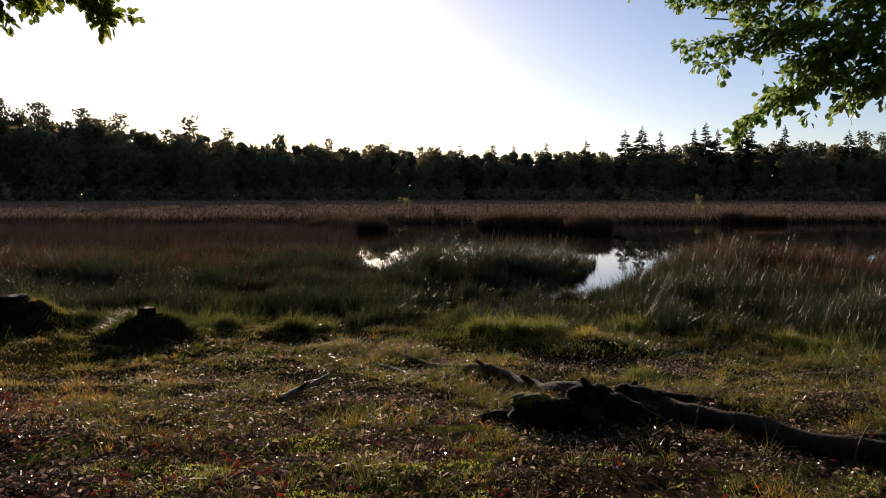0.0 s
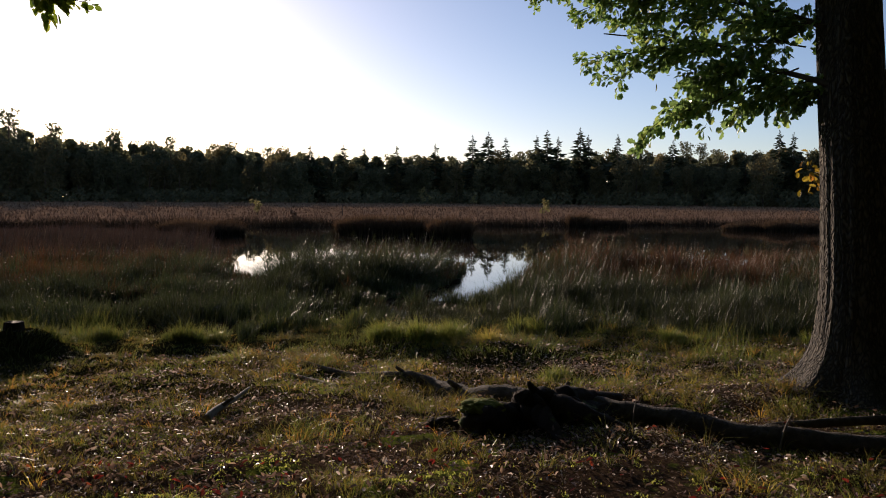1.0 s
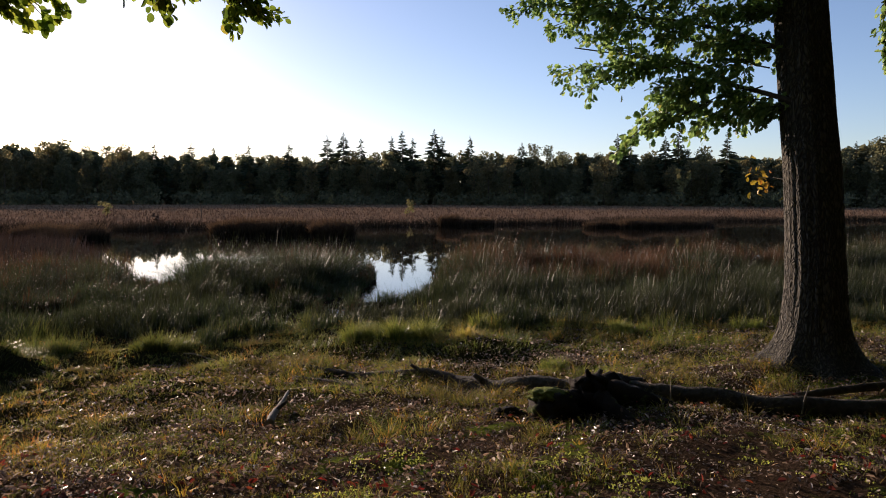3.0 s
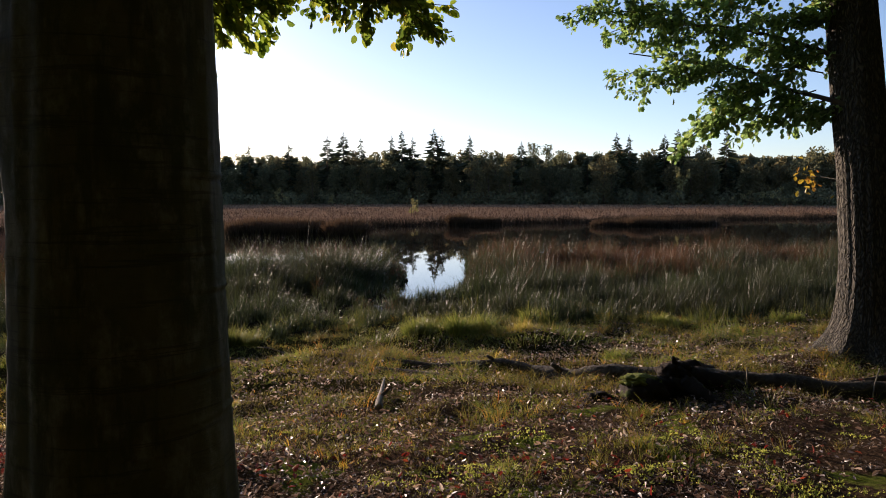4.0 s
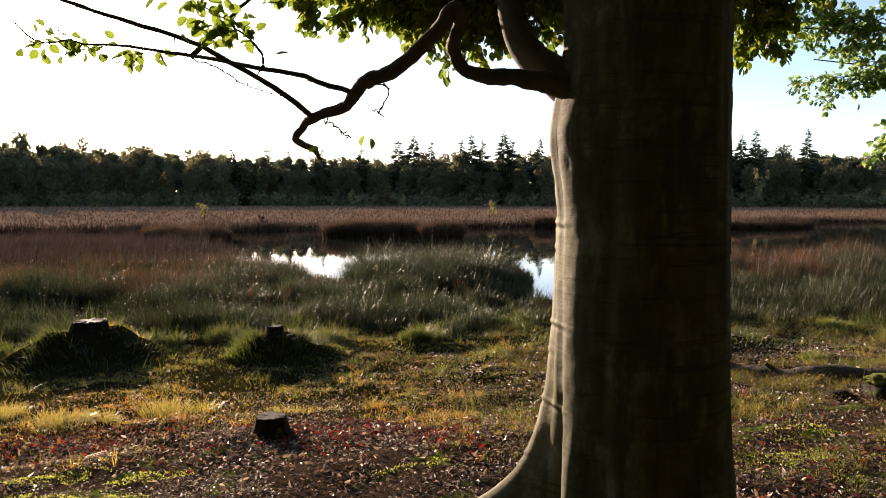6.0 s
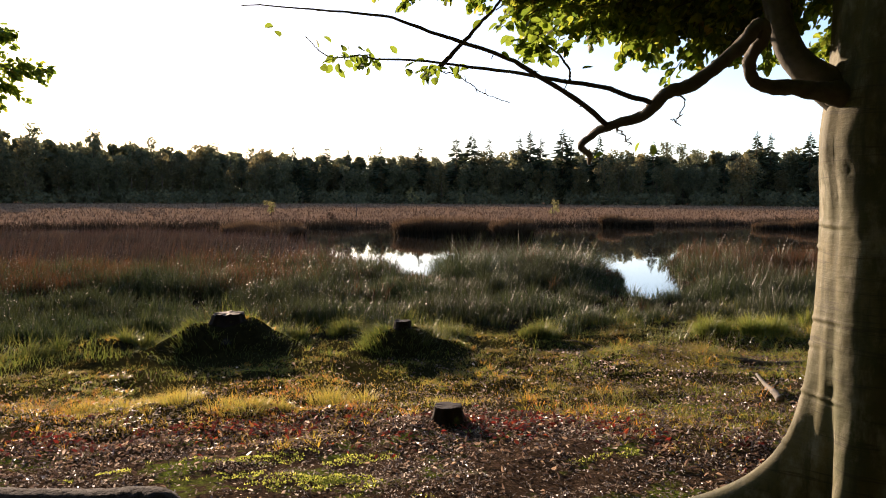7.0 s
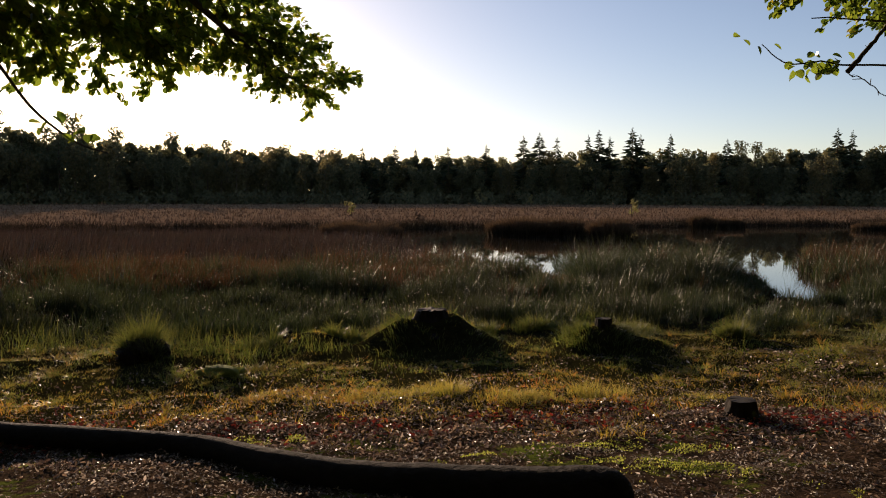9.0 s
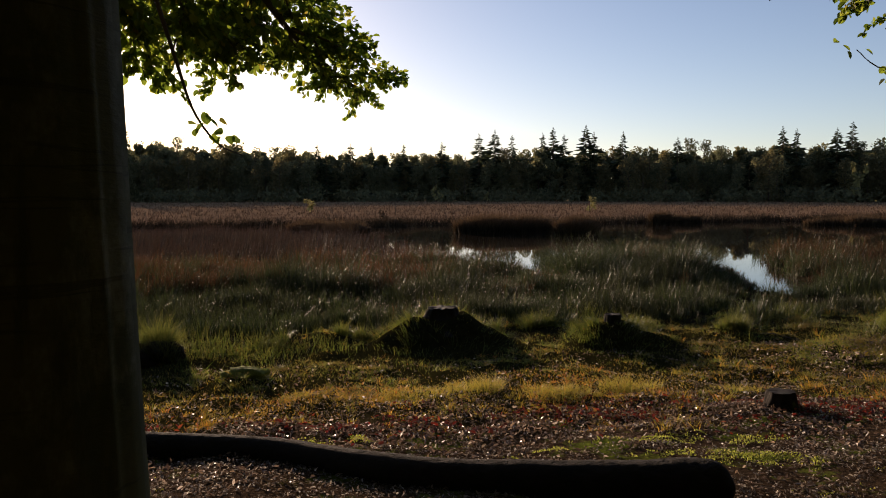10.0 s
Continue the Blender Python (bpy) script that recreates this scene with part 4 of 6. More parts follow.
def make_spruce(g, h, fine=1.0):
    """A full cone of drooping boughs, each with hanging side twigs, ragged towards the tip."""
    t = Pile().add(*tube([(0, 0, -0.3), (0, 0, h * 0.5), (0, 0, h)], [0.28, 0.18, 0.02], 6))
    c = Pile()
    z = 0.1 * h
    while z < h * 0.992:
        reach = min(0.12 + 0.55 * (h - z), 0.22 * h)
        for k in range(int(5.5 * fine)):
            a = g.random() * 6.28
            ln = reach * g.uniform(0.3, 1.05) * (1.25 if g.random() < 0.15 else 1.0)
            d = np.array([math.cos(a), math.sin(a), 0])
            s = np.array([-math.sin(a), math.cos(a), 0])
            p0 = np.array([0, 0, z + g.normal() * 0.12])
            drop = g.uniform(-0.25, 0.1) if h - z < 2.5 else g.uniform(-0.05, 0.4)
            m = p0 + d * ln * 0.55 - np.array([0, 0, ln * drop * 0.35])
            e = p0 + d * ln - np.array([0, 0, ln * drop])
            w = (0.10 * ln + 0.1) / fine
            v = np.array([p0, m + s * w - np.array([0, 0, 0.5 * w]), e, m - s * w - np.array([0, 0, 0.5 * w]), m - np.array([0, 0, w * 1.6]), m + d * 0.2 * ln + s * w * 1.3 - np.array([0, 0, 0.9 * w]), m + d * 0.2 * ln - s * w * 1.3 - np.array([0, 0, 0.9 * w])])
            c.add(v, t=[[0, 1, 2], [0, 2, 3], [0, 4, 2], [1, 5, 2], [3, 6, 2]])
        z += (0.30 + 0.012 * (h - z)) / fine * g.uniform(0.7, 1.3)
    return t.mesh("spruce_trunk"), c.mesh("spruce_crown", False)


def make_pine(g, h):
    lean = g.normal(size=2) * 0.02
    t = Pile().add(*tube([(0, 0, -0.3), (lean[0] * h * 0.5, lean[1] * h * 0.5, h * 0.5), (lean[0] * h, lean[1] * h, h * 0.95)], [0.3, 0.22, 0.06], 7))
    cs, rs = [], []
    for k in range(18):
        f = 0.36 + 0.6 * k / 17
        a = g.random() * 6.28
        out = min(2.6, (1.05 - f) * 6.5) * g.uniform(0.1, 1.0)
        cs.append((lean[0] * h * f + out * math.cos(a), lean[1] * h * f + out * math.sin(a), h * f))
        r = g.uniform(1.3, 2.0)
        rs.append((r * 1.15, r * 1.15, r * 0.55))
        t.add(*tube([(lean[0] * h * f, lean[1] * h * f, h * f - 0.9), cs[-1]], [0.07, 0.03], 4, False))
    v, q = card_cloud(g, cs, rs, 90, 0.30)
    return t.mesh("pine_trunk"), Pile().add(v, q).mesh("pine_crown", False)


def make_broad(g, h, low=0.08, wide=0.27):
    t = Pile().add(*tube([(0, 0, -0.3), (0.1, 0, h * 0.4), (0, 0.1, h * 0.85)], [0.32, 0.2, 0.05], 7))
    cs, rs = [], []
    for k in range(17):
        f = low + (0.95 - low) * k / 16
        a = g.random() * 6.28
        out = wide * h * math.sin(math.pi * min(1, 0.25 + 0.75 * f)) ** 0.7 * g.uniform(0.2, 0.85)
        cs.append((out * math.cos(a), out * math.sin(a), h * f))
        r = h * g.uniform(0.10, 0.15)
        rs.append((r * 1.15, r * 1.15, r * 0.85))
    v, q = card_cloud(g, cs, rs, 90, 0.45)
    return t.mesh("broad_trunk"), Pile().add(v, q).mesh("broad_crown", False)


g = np.random.default_rng(31)
spruces = [wood_tree("spruce_tree", "tall dark green spruce with a pointed top", *make_spruce(g, 22.0), M_CONIFER) for _ in range(3)]
pines = [wood_tree("pine_tree", "dark pine with a clumped uneven crown", *make_pine(g, 21.0), M_PINE) for _ in range(4)]
broads = [wood_tree("oak_tree", "dark green broad-leaved tree with a dense crown", *make_broad(g, 18.0), M_BROAD) for _ in range(4)]
broads += [wood_tree("oak_tree", "broad-leaved tree turning brown and olive", *make_broad(g, 18.0), M_BROWNTREE) for _ in range(2)]
HOME = (-4.0, 0.5)


def plant(kinds, az, dist, height, own, first=[0]):
    """A tree at an azimuth (degrees east of +y) and distance from the path."""
    x, y = HOME[0] + dist * math.sin(radians(az)), HOME[1] + dist * math.cos(radians(az))
    src = kinds[int(g.integers(len(kinds)))]
    s = height / own
    w = s * g.uniform(0.9, 1.15)
    return copy_thing(src, Matrix.Translation((x, y, float(gz(x, y)) - 0.1)) @ Matrix.Rotation(g.random() * 6.28, 4, "Z") @ Matrix.Diagonal((w, w, s, 1)))


SKY_AZ = [-48, -31, -28, -23, -19, -16, -12, -8, -3, 3, 10, 15, 20, 30, 37, 41, 46, 50, 53, 62]
SKY_H = [27, 27.5, 26.5, 24.5, 22, 21.5, 19.5, 18.5, 17.6, 16.6, 15.6, 16, 16.5, 17, 17.5, 17, 16, 15.5, 19, 20]
for row, (dist, gap, share) in enumerate(((238, 0.95, 0.92), (248, 0.95, 1.06))):
    az = -50.0
    while az < 64:
        top = float(np.interp(az, SKY_AZ, SKY_H)) * dist / 250 - 0.2
        h = top * share * (0.78 + 0.24 * g.random())
        pick = g.random()
        if row == 0:
            kinds, own, h = broads, 18.0, h * 0.9
        elif az < 2:
            kinds, own = (pines, 21.0) if pick < 0.75 else (broads, 18.0)
        else:
            kinds, own = (pines, 21.0) if pick < 0.3 else (broads, 18.0) if pick < 0.75 else (spruces, 22.0)
        plant(kinds, az + g.normal() * 0.2, dist + g.normal() * 4, h, own)
        az += gap * g.uniform(0.75, 1.25)
# the spruces that stand out above the rest
for az, h in ((15.7, 20.5), (16.9, 21.5), (18.2, 20), (20.5, 20.5), (21.3, 22.0), (22.1, 20), (23.7, 22.6), (24.3, 20.5), (26.4, 20.6), (30.3, 18.8), (37.3, 21.0), (38.2, 20.3), (41.6, 21.5), (40.7, 20.2), (44.9, 21.2), (10.0, 17.5), (12.9, 18), (6.0, 17.5), (3.5, 17.3), (7.5, 16.9)):
    plant(spruces, az, 244, h * 1.1 - 0.4, 22.0)
for az, h in ((-23.4, 26.5), (-21.0, 25.5), (-16.4, 25.5), (-13.4, 22), (-10.2, 21.0), (-6.3, 19.5), (-28.5, 28.5), (-26.0, 27.5), (31.2, 19.3), (32.0, 18.6), (55.5, 21.5), (57, 21)):
    plant(pines, az, 244, h * 1.04 - 0.4, 21.0)
# depth of the far wood; unseen light-blocking trees added behind and beside the path
def grove(name, spots, label, cards, size, material):
    """Many trees seen only as a mass: trunks and leaf clumps in one mesh."""
    pile = Pile()
    gg = np.random.default_rng(77)
    for x, y, z, h in spots:
        pile.add(*tube([(x, y, z - 0.3), (x, y, z + 0.8 * h)], [0.3, 0.06], 5, False))
        cs = [(x + gg.normal() * 0.1 * h, y + gg.normal() * 0.1 * h, z + h * f) for f in np.linspace(0.1, 0.93, 9)]
        pile.add(*card_cloud(gg, cs, [(0.17 * h, 0.17 * h, 0.11 * h) if k < 7 else (0.1 * h, 0.1 * h, 0.09 * h) for k in range(9)], cards, size))
    me = pile.mesh(name, False)
    me.materials.append(material)
    tagged(new(name, me), label, "woodland", kind="stuff")


spots = []
for dist, gap in ((256, 0.75), (266, 0.75)):
    for az in np.arange(-50, 64, gap):
        x, y = HOME[0] + dist * math.sin(radians(az)), HOME[1] + dist * math.cos(radians(az))
        spots.append((x, y, 0.1, float(np.interp(az, SKY_AZ, SKY_H)) * g.uniform(0.84, 0.98)))
grove("far_woodland", spots, "dark depth of the far mixed wood", 44, 1.05, M_BROAD)
# out-of-view spruces and wood, added to keep skylight off the near trunks
behind = [thing("spruce_tree", "dark spruce added out of view to block skylight", "tree", "spruces beside the path") for _ in range(2)]
for t in behind:
    trunk, crown = make_spruce(g, 20.0, 1.7)
    part("trunk", trunk, M_FARTRUNK, t)
    tagged(part("crown", crown, M_CONIFER, t), kind="stuff")
spots = [(-36 + 2.4 * k + 1.2 * r + g.normal() * 0.4, -7.0 - 3.2 * r + g.normal() * 0.4) for r in range(2) for k in range(28)]
spots += [(-23 - 4.5 * (k % 2), -3 + 3.4 * (k // 2)) for k in range(10)] + [(19 + 4.5 * (k % 2), -3 + 3.4 * (k // 2)) for k in range(8)]
for k, (x, y) in enumerate(spots):
    w = g.uniform(0.55, 0.7)
    m = Matrix.Translation((x, y, float(gz(x, y)))) @ Matrix.Rotation(g.random() * 6.28, 4, "Z") @ Matrix.Diagonal((w, w, g.uniform(1.05, 1.35), 1))
    if k < 2:
        behind[k].matrix_world = m
    else:
        copy_thing(behind[k % 2], m)
grove("unseen_woodland", [(-38 + 2.4 * k + 1.2 * (r % 2), -9.0 - 3.0 * r, 0.0, 21.0 + 3.0 * math.sin(3.1 * k + r)) for r in range(3) for k in range(31)]
      + [(-21.0 - 3.0 * (k % 2), -7.0 + 1.8 * k, 0.0, 20.0) for k in range(7)] + [(21.0 + 3.0 * (k % 2), -7.0 + 1.8 * k, 0.0, 20.0) for k in range(8)], "dense wood added unseen behind the path to block skylight", 90, 0.75, M_CONIFER)
for base in spruces + pines + broads:
    k = float(g.uniform(-20, 50))
    base.location = (HOME[0] + 268 * math.sin(radians(k)), HOME[1] + 268 * math.cos(radians(k)), 0.1)
    base.scale = (0.72, 0.72, 0.72)
# scrub along the foot of the wood
az = rng.uniform(-48, 62, 420)
dist = rng.uniform(218, 236, 420)
sx, sy = HOME[0] + dist * np.sin(np.radians(az)), HOME[1] + dist * np.cos(np.radians(az))
v, q = card_cloud(np.random.default_rng(5), [(a, b, 1.2) for a, b in zip(sx, sy)], [(2.4, 2.4, 2.2 + 1.4 * f) for f in rng.random(420)], 40, 0.5)
me = Pile().add(v, q).mesh("scrub", False)
me.materials.append(M_BROAD)
tagged(new("scrub", me), "dark scrub at the foot of the far wood", "scrub", kind="stuff")


# ---- lone bushes on the moor ----
def bush(x, y, h, wide, mat, label, name="birch_bush"):
    b = thing(name, label, "bush", "bushes on the moor", place=(x, y, float(gz(x, y))))
    z = float(gz(x, y))
    part("stem", Pile().add(*tube([(x, y, z - 0.1), (x + 0.05 * h, y, z + h * 0.8)], [0.04 + 0.01 * h, 0.015], 5)).mesh("stem"), M_FARTRUNK, b)
    gg = np.random.default_rng(int(abs(x * 10)) + 3)
    cs = [(x + wide * gg.normal() * 0.3, y + wide * gg.normal() * 0.3, z + h * f) for f in np.linspace(0.3, 0.9, 7)]
    v, q = card_cloud(gg, cs, [(wide * 0.3 * (1.2 - f), wide * 0.3 * (1.2 - f), h * 0.13) for f in np.linspace(0.2, 0.8, 7)], 26, 0.045 * h + 0.06)
    part("crown", Pile().add(v, q).mesh("crown", False), mat, b)


for az, dist, h, wide, mat, label in ((12.25, 206, 4.6, 2.6, M_FARYELLOW, "small yellow birch standing in pale moor grass"), (15.9, 200, 2.8, 2.4, M_FARYELLOW, "low yellow bush in pale moor grass"),
                                      (22.05, 95.9, 2.2, 1.3, M_FARYELLOW, "small yellow birch standing in pale moor grass"), (18.9, 205, 2.2, 3.0, M_BROAD, "low brown-green bush in moor grass"),
                                      (23.8, 205, 3.0, 1.6, M_BROAD, "low brown-green bush in moor grass"), (-27.8, 190, 4.6, 2.6, M_FARYELLOW, "small orange-yellow birch standing in moor grass"),
                                      (42.0, 226, 11.0, 3.6, M_FARYELLOW, "tall pale yellow-green birch before the wood"), (48.5, 215, 5.0, 6.0, M_FARYELLOW, "wide yellow-green willow bush before the wood"),
                                      (51.5, 212, 6.0, 7.0, M_BROAD, "wide green willow bush before the wood"), (46.5, 222, 4.0, 5.0, M_FARYELLOW, "wide yellow-green willow bush before the wood")):
    bush(HOME[0] + dist * math.sin(radians(az)), HOME[1] + dist * math.cos(radians(az)), h, wide, mat, label)
bush(-2.6, 94.0, 1.9, 1.5, M_FARYELLOW, "thin yellow birch sapling behind the reeds")
bush(0.9, 62.5, 1.2, 0.5, M_MEADOW, "pale dead sapling at the pond's edge")
post = thing("fence_post", "thin dark wooden post standing in moor grass", "post", place=(7.34, 91.4, -0.6))
part("shaft", Pile().add(*tube([(7.34, 91.4, -0.8), (7.34, 91.4, 0.9)], [0.06, 0.05], 8)).mesh("shaft"), M_FARTRUNK, post)

# ---- dead wood ----
g = np.random.default_rng(41)
fallen = thing("fallen_tree", "long grey fallen trunk half sunk in grass", "log", place=(1.5, 7.2, -0.3))
FALLEN = [(-1.75, 11.45, -0.53), (-0.9, 10.35, -0.47), (-0.2, 9.15, -0.42), (0.25, 8.65, -0.38), (0.72, 8.2, -0.33), (1.05, 7.5, -0.29), (1.34, 7.0, -0.27), (1.85, 6.3, -0.24), (2.3, 5.85, -0.22), (2.85, 5.35, -0.20), (3.5, 4.95, -0.17), (4.6, 4.45, -0.14)]
line = smooth_line(FALLEN, 90)
rad = np.interp(np.linspace(0, 1, 90), [0, 0.2, 0.42, 0.7, 1], [0.014, 0.035, 0.07, 0.078, 0.085]) * (0.7 + 0.45 * vnoise(np.arange(90) * 1.0, np.zeros(90), 4.5, 53) + 0.3 * vnoise(np.arange(90) * 1.0, np.zeros(90), 1.7, 54))
line[:, 2] = gz(line[:, 0], line[:, 1]) + 0.85 * rad
line[:, 2] += 0.03 * (vnoise(np.arange(90) * 1.0, np.zeros(90), 7, 51) - 0.5) - 0.02
line[:, 0] += 0.08 * (vnoise(np.arange(90) * 1.0, np.zeros(90), 11, 52) - 0.5)
part("stem", Pile().add(*tube(line, rad, 20, True, 0.18, 7)).mesh("stem"), M_LOG, fallen)
for f, hgt, lean in ((0.44, 0.10, (-0.16, 0.02)), (0.60, 0.15, (0.09, -0.03)), (0.33, 0.06, (-0.1, 0.05))):
    p = line[int(f * 89)]
    r = rad[int(f * 89)]
    part("branch_stub", Pile().add(*tube([p, p + np.array([lean[0] * 0.5, lean[1] * 0.5, r]), p + np.array([lean[0], lean[1], r + hgt * 0.6])], [r * 0.6, r * 0.42, r * 0.25], 9, True, 0.25, 9)).mesh("branch_stub"), M_LOG, fallen)
second = thing("fallen_branch", "straight dark fallen branch lying in grass", "log", place=(4.3, 5.6, -0.2))
part("stem", Pile().add(*tube(smooth_line([(3.05, 5.66, -0.24), (3.9, 5.5, -0.19), (4.7, 5.3, -0.17), (5.8, 5.05, -0.16)], 30), np.linspace(0.03, 0.06, 30), 10, True, 0.25, 2)).mesh("stem"), M_LOG, second)


def lump(centre, radii, seed, rough=0.25, n=26, m=18):
    """A knobbly closed mass."""
    u, w = np.meshgrid(np.linspace(0, 2 * np.pi, n, endpoint=False), np.linspace(0, np.pi, m))
    d = np.stack([np.sin(w) * np.cos(u), np.sin(w) * np.sin(u), np.cos(w)], -1)
    k = 1 + rough * (vnoise(d[..., 0] * 2 + d[..., 2] * 1.3 + 5, d[..., 1] * 2 - d[..., 2] + 5, 0.45, seed) - 0.5) * 2 * np.sin(w)
    k = k + 0.4 * rough * (vnoise(d[..., 0] * 2 + d[..., 2] + 9, d[..., 1] * 2 + d[..., 2] + 3, 0.17, seed + 1) - 0.5) * 2 * np.sin(w)
    v = np.asarray(centre) + d * k[..., None] * np.asarray(radii)
    i = np.arange(n * m).reshape(m, n)
    q = np.stack([i[:-1], i[1:], np.roll(i[1:], -1, 1), np.roll(i[:-1], -1, 1)], -1).reshape(-1, 4)
    return v.reshape(-1, 3), q


root = thing("uprooted_stump", "dark rotten root stump with moss on its lower lobe", "stump", place=(1.15, 5.95, -0.25))
body = Pile().add(*lump((1.20, 6.0, -0.16), (0.25, 0.22, 0.24), 21, 0.28, 48, 34)).add(*lump((1.09, 5.98, -0.01), (0.095, 0.10, 0.10), 22, 0.35)).add(*lump((1.21, 6.0, 0.02), (0.13, 0.11, 0.075), 23, 0.35)).add(*lump((1.42, 6.04, -0.12), (0.17, 0.14, 0.12), 27, 0.35)).add(*lump((0.93, 5.95, -0.14), (0.14, 0.13, 0.13), 24, 0.35))
part("body", body.mesh("body"), M_STUMP, root)
part("lobe", Pile().add(*lump((0.74, 5.93, -0.15), (0.19, 0.19, 0.16), 5, 0.35)).mesh("lobe"), M_STUMP, root)
part("shoulder", Pile().add(*lump((1.55, 6.08, -0.17), (0.27, 0.18, 0.11), 6, 0.35)).mesh("shoulder"), M_STUMP, root)
part("moss_cap", Pile().add(*lump((0.70, 5.95, -0.03), (0.16, 0.15, 0.06), 8, 0.4, 40, 28)).mesh("moss_cap"), M_MOSS, root, "bright green moss cushion")
# the first, thick front root is a dark shape standing in for cast shadow
for pts, r in (([(1.30, 5.95, -0.05), (1.55, 5.72, -0.12), (1.78, 5.5, -0.2), (1.9, 5.3, -0.24)], 0.11), ([(0.8, 5.85, -0.15), (0.55, 5.72, -0.22), (0.3, 5.62, -0.28)], 0.06), ([(1.45, 6.1, -0.03), (1.8, 6.35, -0.12), (2.2, 6.6, -0.2)], 0.10), ([(1.15, 5.85, -0.08), (1.2, 5.55, -0.18), (1.25, 5.25, -0.25)], 0.09), ([(1.18, 6.0, 0.04), (1.12, 5.98, 0.12), (1.1, 5.96, 0.15)], 0.035)):
    part("root", Pile().add(*tube(smooth_line(pts, 18), np.linspace(r, r * 0.4, 18), 10, True, 0.35, 4)).mesh("root"), M_STUMP, root)
for bx, by, tip, r in ((2.83, 5.2, (0.13, 0.03, 0.27), 0.009), (1.98, 5.9, (0.07, 0.08, 0.22), 0.008)):
    rod = thing("stick", "thin pale bare stick leaning on the fallen trunk", "wood", place=(bx, by, -0.2))
    z = float(gz(bx, by))
    part("piece", Pile().add(*tube(smooth_line([(bx, by, z - 0.02), (bx + tip[0] * 0.4, by + tip[1] * 0.4, z + tip[2] * 0.55), (bx + tip[0], by + tip[1], z + tip[2])], 10), np.linspace(r, r * 0.6, 10), 6)).mesh("piece"), M_PALEWOOD, rod)
clod = thing("wood_fragment", "dark rotten chunk of wood in turf", "wood", place=(0.45, 6.25, -0.28))
part("chunk", Pile().add(*lump((0.45, 6.25, -0.26), (0.16, 0.1, 0.08), 12, 0.5)).mesh("chunk"), M_STUMP, clod)

nearlog = thing("log", "smooth barkless log lying along the path", "log", place=(-8.5, 5.9, -0.1))
NEARLOG = [(-13.4, 9.0, 0.15), (-11.81, 8.13, 0.15), (-10.5, 7.40, 0.155), (-9.5, 6.76, 0.16), (-8.6, 5.86, 0.185), (-7.63, 5.20, 0.24), (-7.2, 4.97, 0.275), (-7.02, 4.87, 0.27)]
line = smooth_line(NEARLOG, 110)
rad = (line[:, 2] + 0.05) / 2
line[:, 2] = np.polyval(np.polyfit(line[:, 0], gz(line[:, 0], line[:, 1]), 3), line[:, 0]) + line[:, 2] - rad
fall = np.array([0.98, 0.95, 0.91, 0.86, 0.8, 0.72, 0.6])
line[-7:, 2] -= (1 - fall) * rad[-7:]
rad[-7:] *= fall
log_v, log_q, log_t = tube(line, rad, 28, True, 0.04, 3)
log_v[:-2] += 0.012 * (vnoise(log_v[:-2, 0] + 3 * log_v[:-2, 2], log_v[:-2, 1] - 2 * log_v[:-2, 2], 0.3, 81) - 0.5)[:, None] * np.array([0.5, 0.5, 1.0])
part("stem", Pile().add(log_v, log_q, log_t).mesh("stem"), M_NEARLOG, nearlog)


def cut_stump(x, y, top, r, spread, label, name="tree_stump", seed=1, height=None, jag=0.005, roots=5):
    """A sawn stump with spreading root feet."""
    gg = np.random.default_rng(seed)
    z0 = top - height if height else float(gz(x, y)) - 0.06
    t = thing(name, label, "stump", place=(x, y, z0 + 0.06))
    n, m = 48, 16
    th = np.linspace(0, 2 * np.pi, n, endpoint=False)
    ph = gg.random(roots) * 0.7 + np.arange(roots) * 6.283 / roots
    rows = []
    for k in range(m):
        f = k / (m - 1)
        rr = r * (1 + 0.07 * np.cos(3 * th + 1) + 0.22 * (vnoise(np.cos(th) * 4 + 9, np.sin(th) * 4 + 9 + f, 0.5, seed) - 0.5) - 0.06 * f ** 8)
        for a in ph:
            rr = rr + spread * np.exp(-(np.angle(np.exp(1j * (th - a))) / 0.35) ** 2) * (1 - f) ** 2.6
        rr = rr + 0.35 * spread * (1 - f) ** 2
        zz = z0 + (top - z0) * f + (jag * (vnoise(np.cos(th) * 3 + 5, np.sin(th) * 3 + 5, 0.6, seed + 2) - 0.5) * 2 if k == m - 1 else 0)
        rows.append(np.stack([x + rr * np.cos(th), y + rr * np.sin(th), zz * np.ones(n)], -1))
    v = np.array(rows).reshape(-1, 3)
    i = np.arange(n * m).reshape(m, n)
    q = np.stack([i[:-1], np.roll(i[:-1], -1, 1), np.roll(i[1:], -1, 1), i[1:]], -1).reshape(-1, 4)
    part("body", mesh_np("body", v, [q], True), M_STUMP, t)
    rim = rows[-1] * 1.0
    inner = (rim - [x, y, 0]) * [0.55, 0.55, 1] + [x, y, 0.006]
    mid = rim.mean(0, keepdims=True) + [[0, 0, -0.004]]
    vv = np.vstack([rim + [0, 0, 0.002], inner, mid])
    k = np.arange(n)
    part("cut_face", mesh_np("cut_face", vv, [np.stack([k, (k + 1) % n, n + (k + 1) % n, n + k], 1), np.stack([n + k, n + (k + 1) % n, np.full(n, 2 * n)], 1)], True), M_CUT, t, "weathered sawn top")
    return t


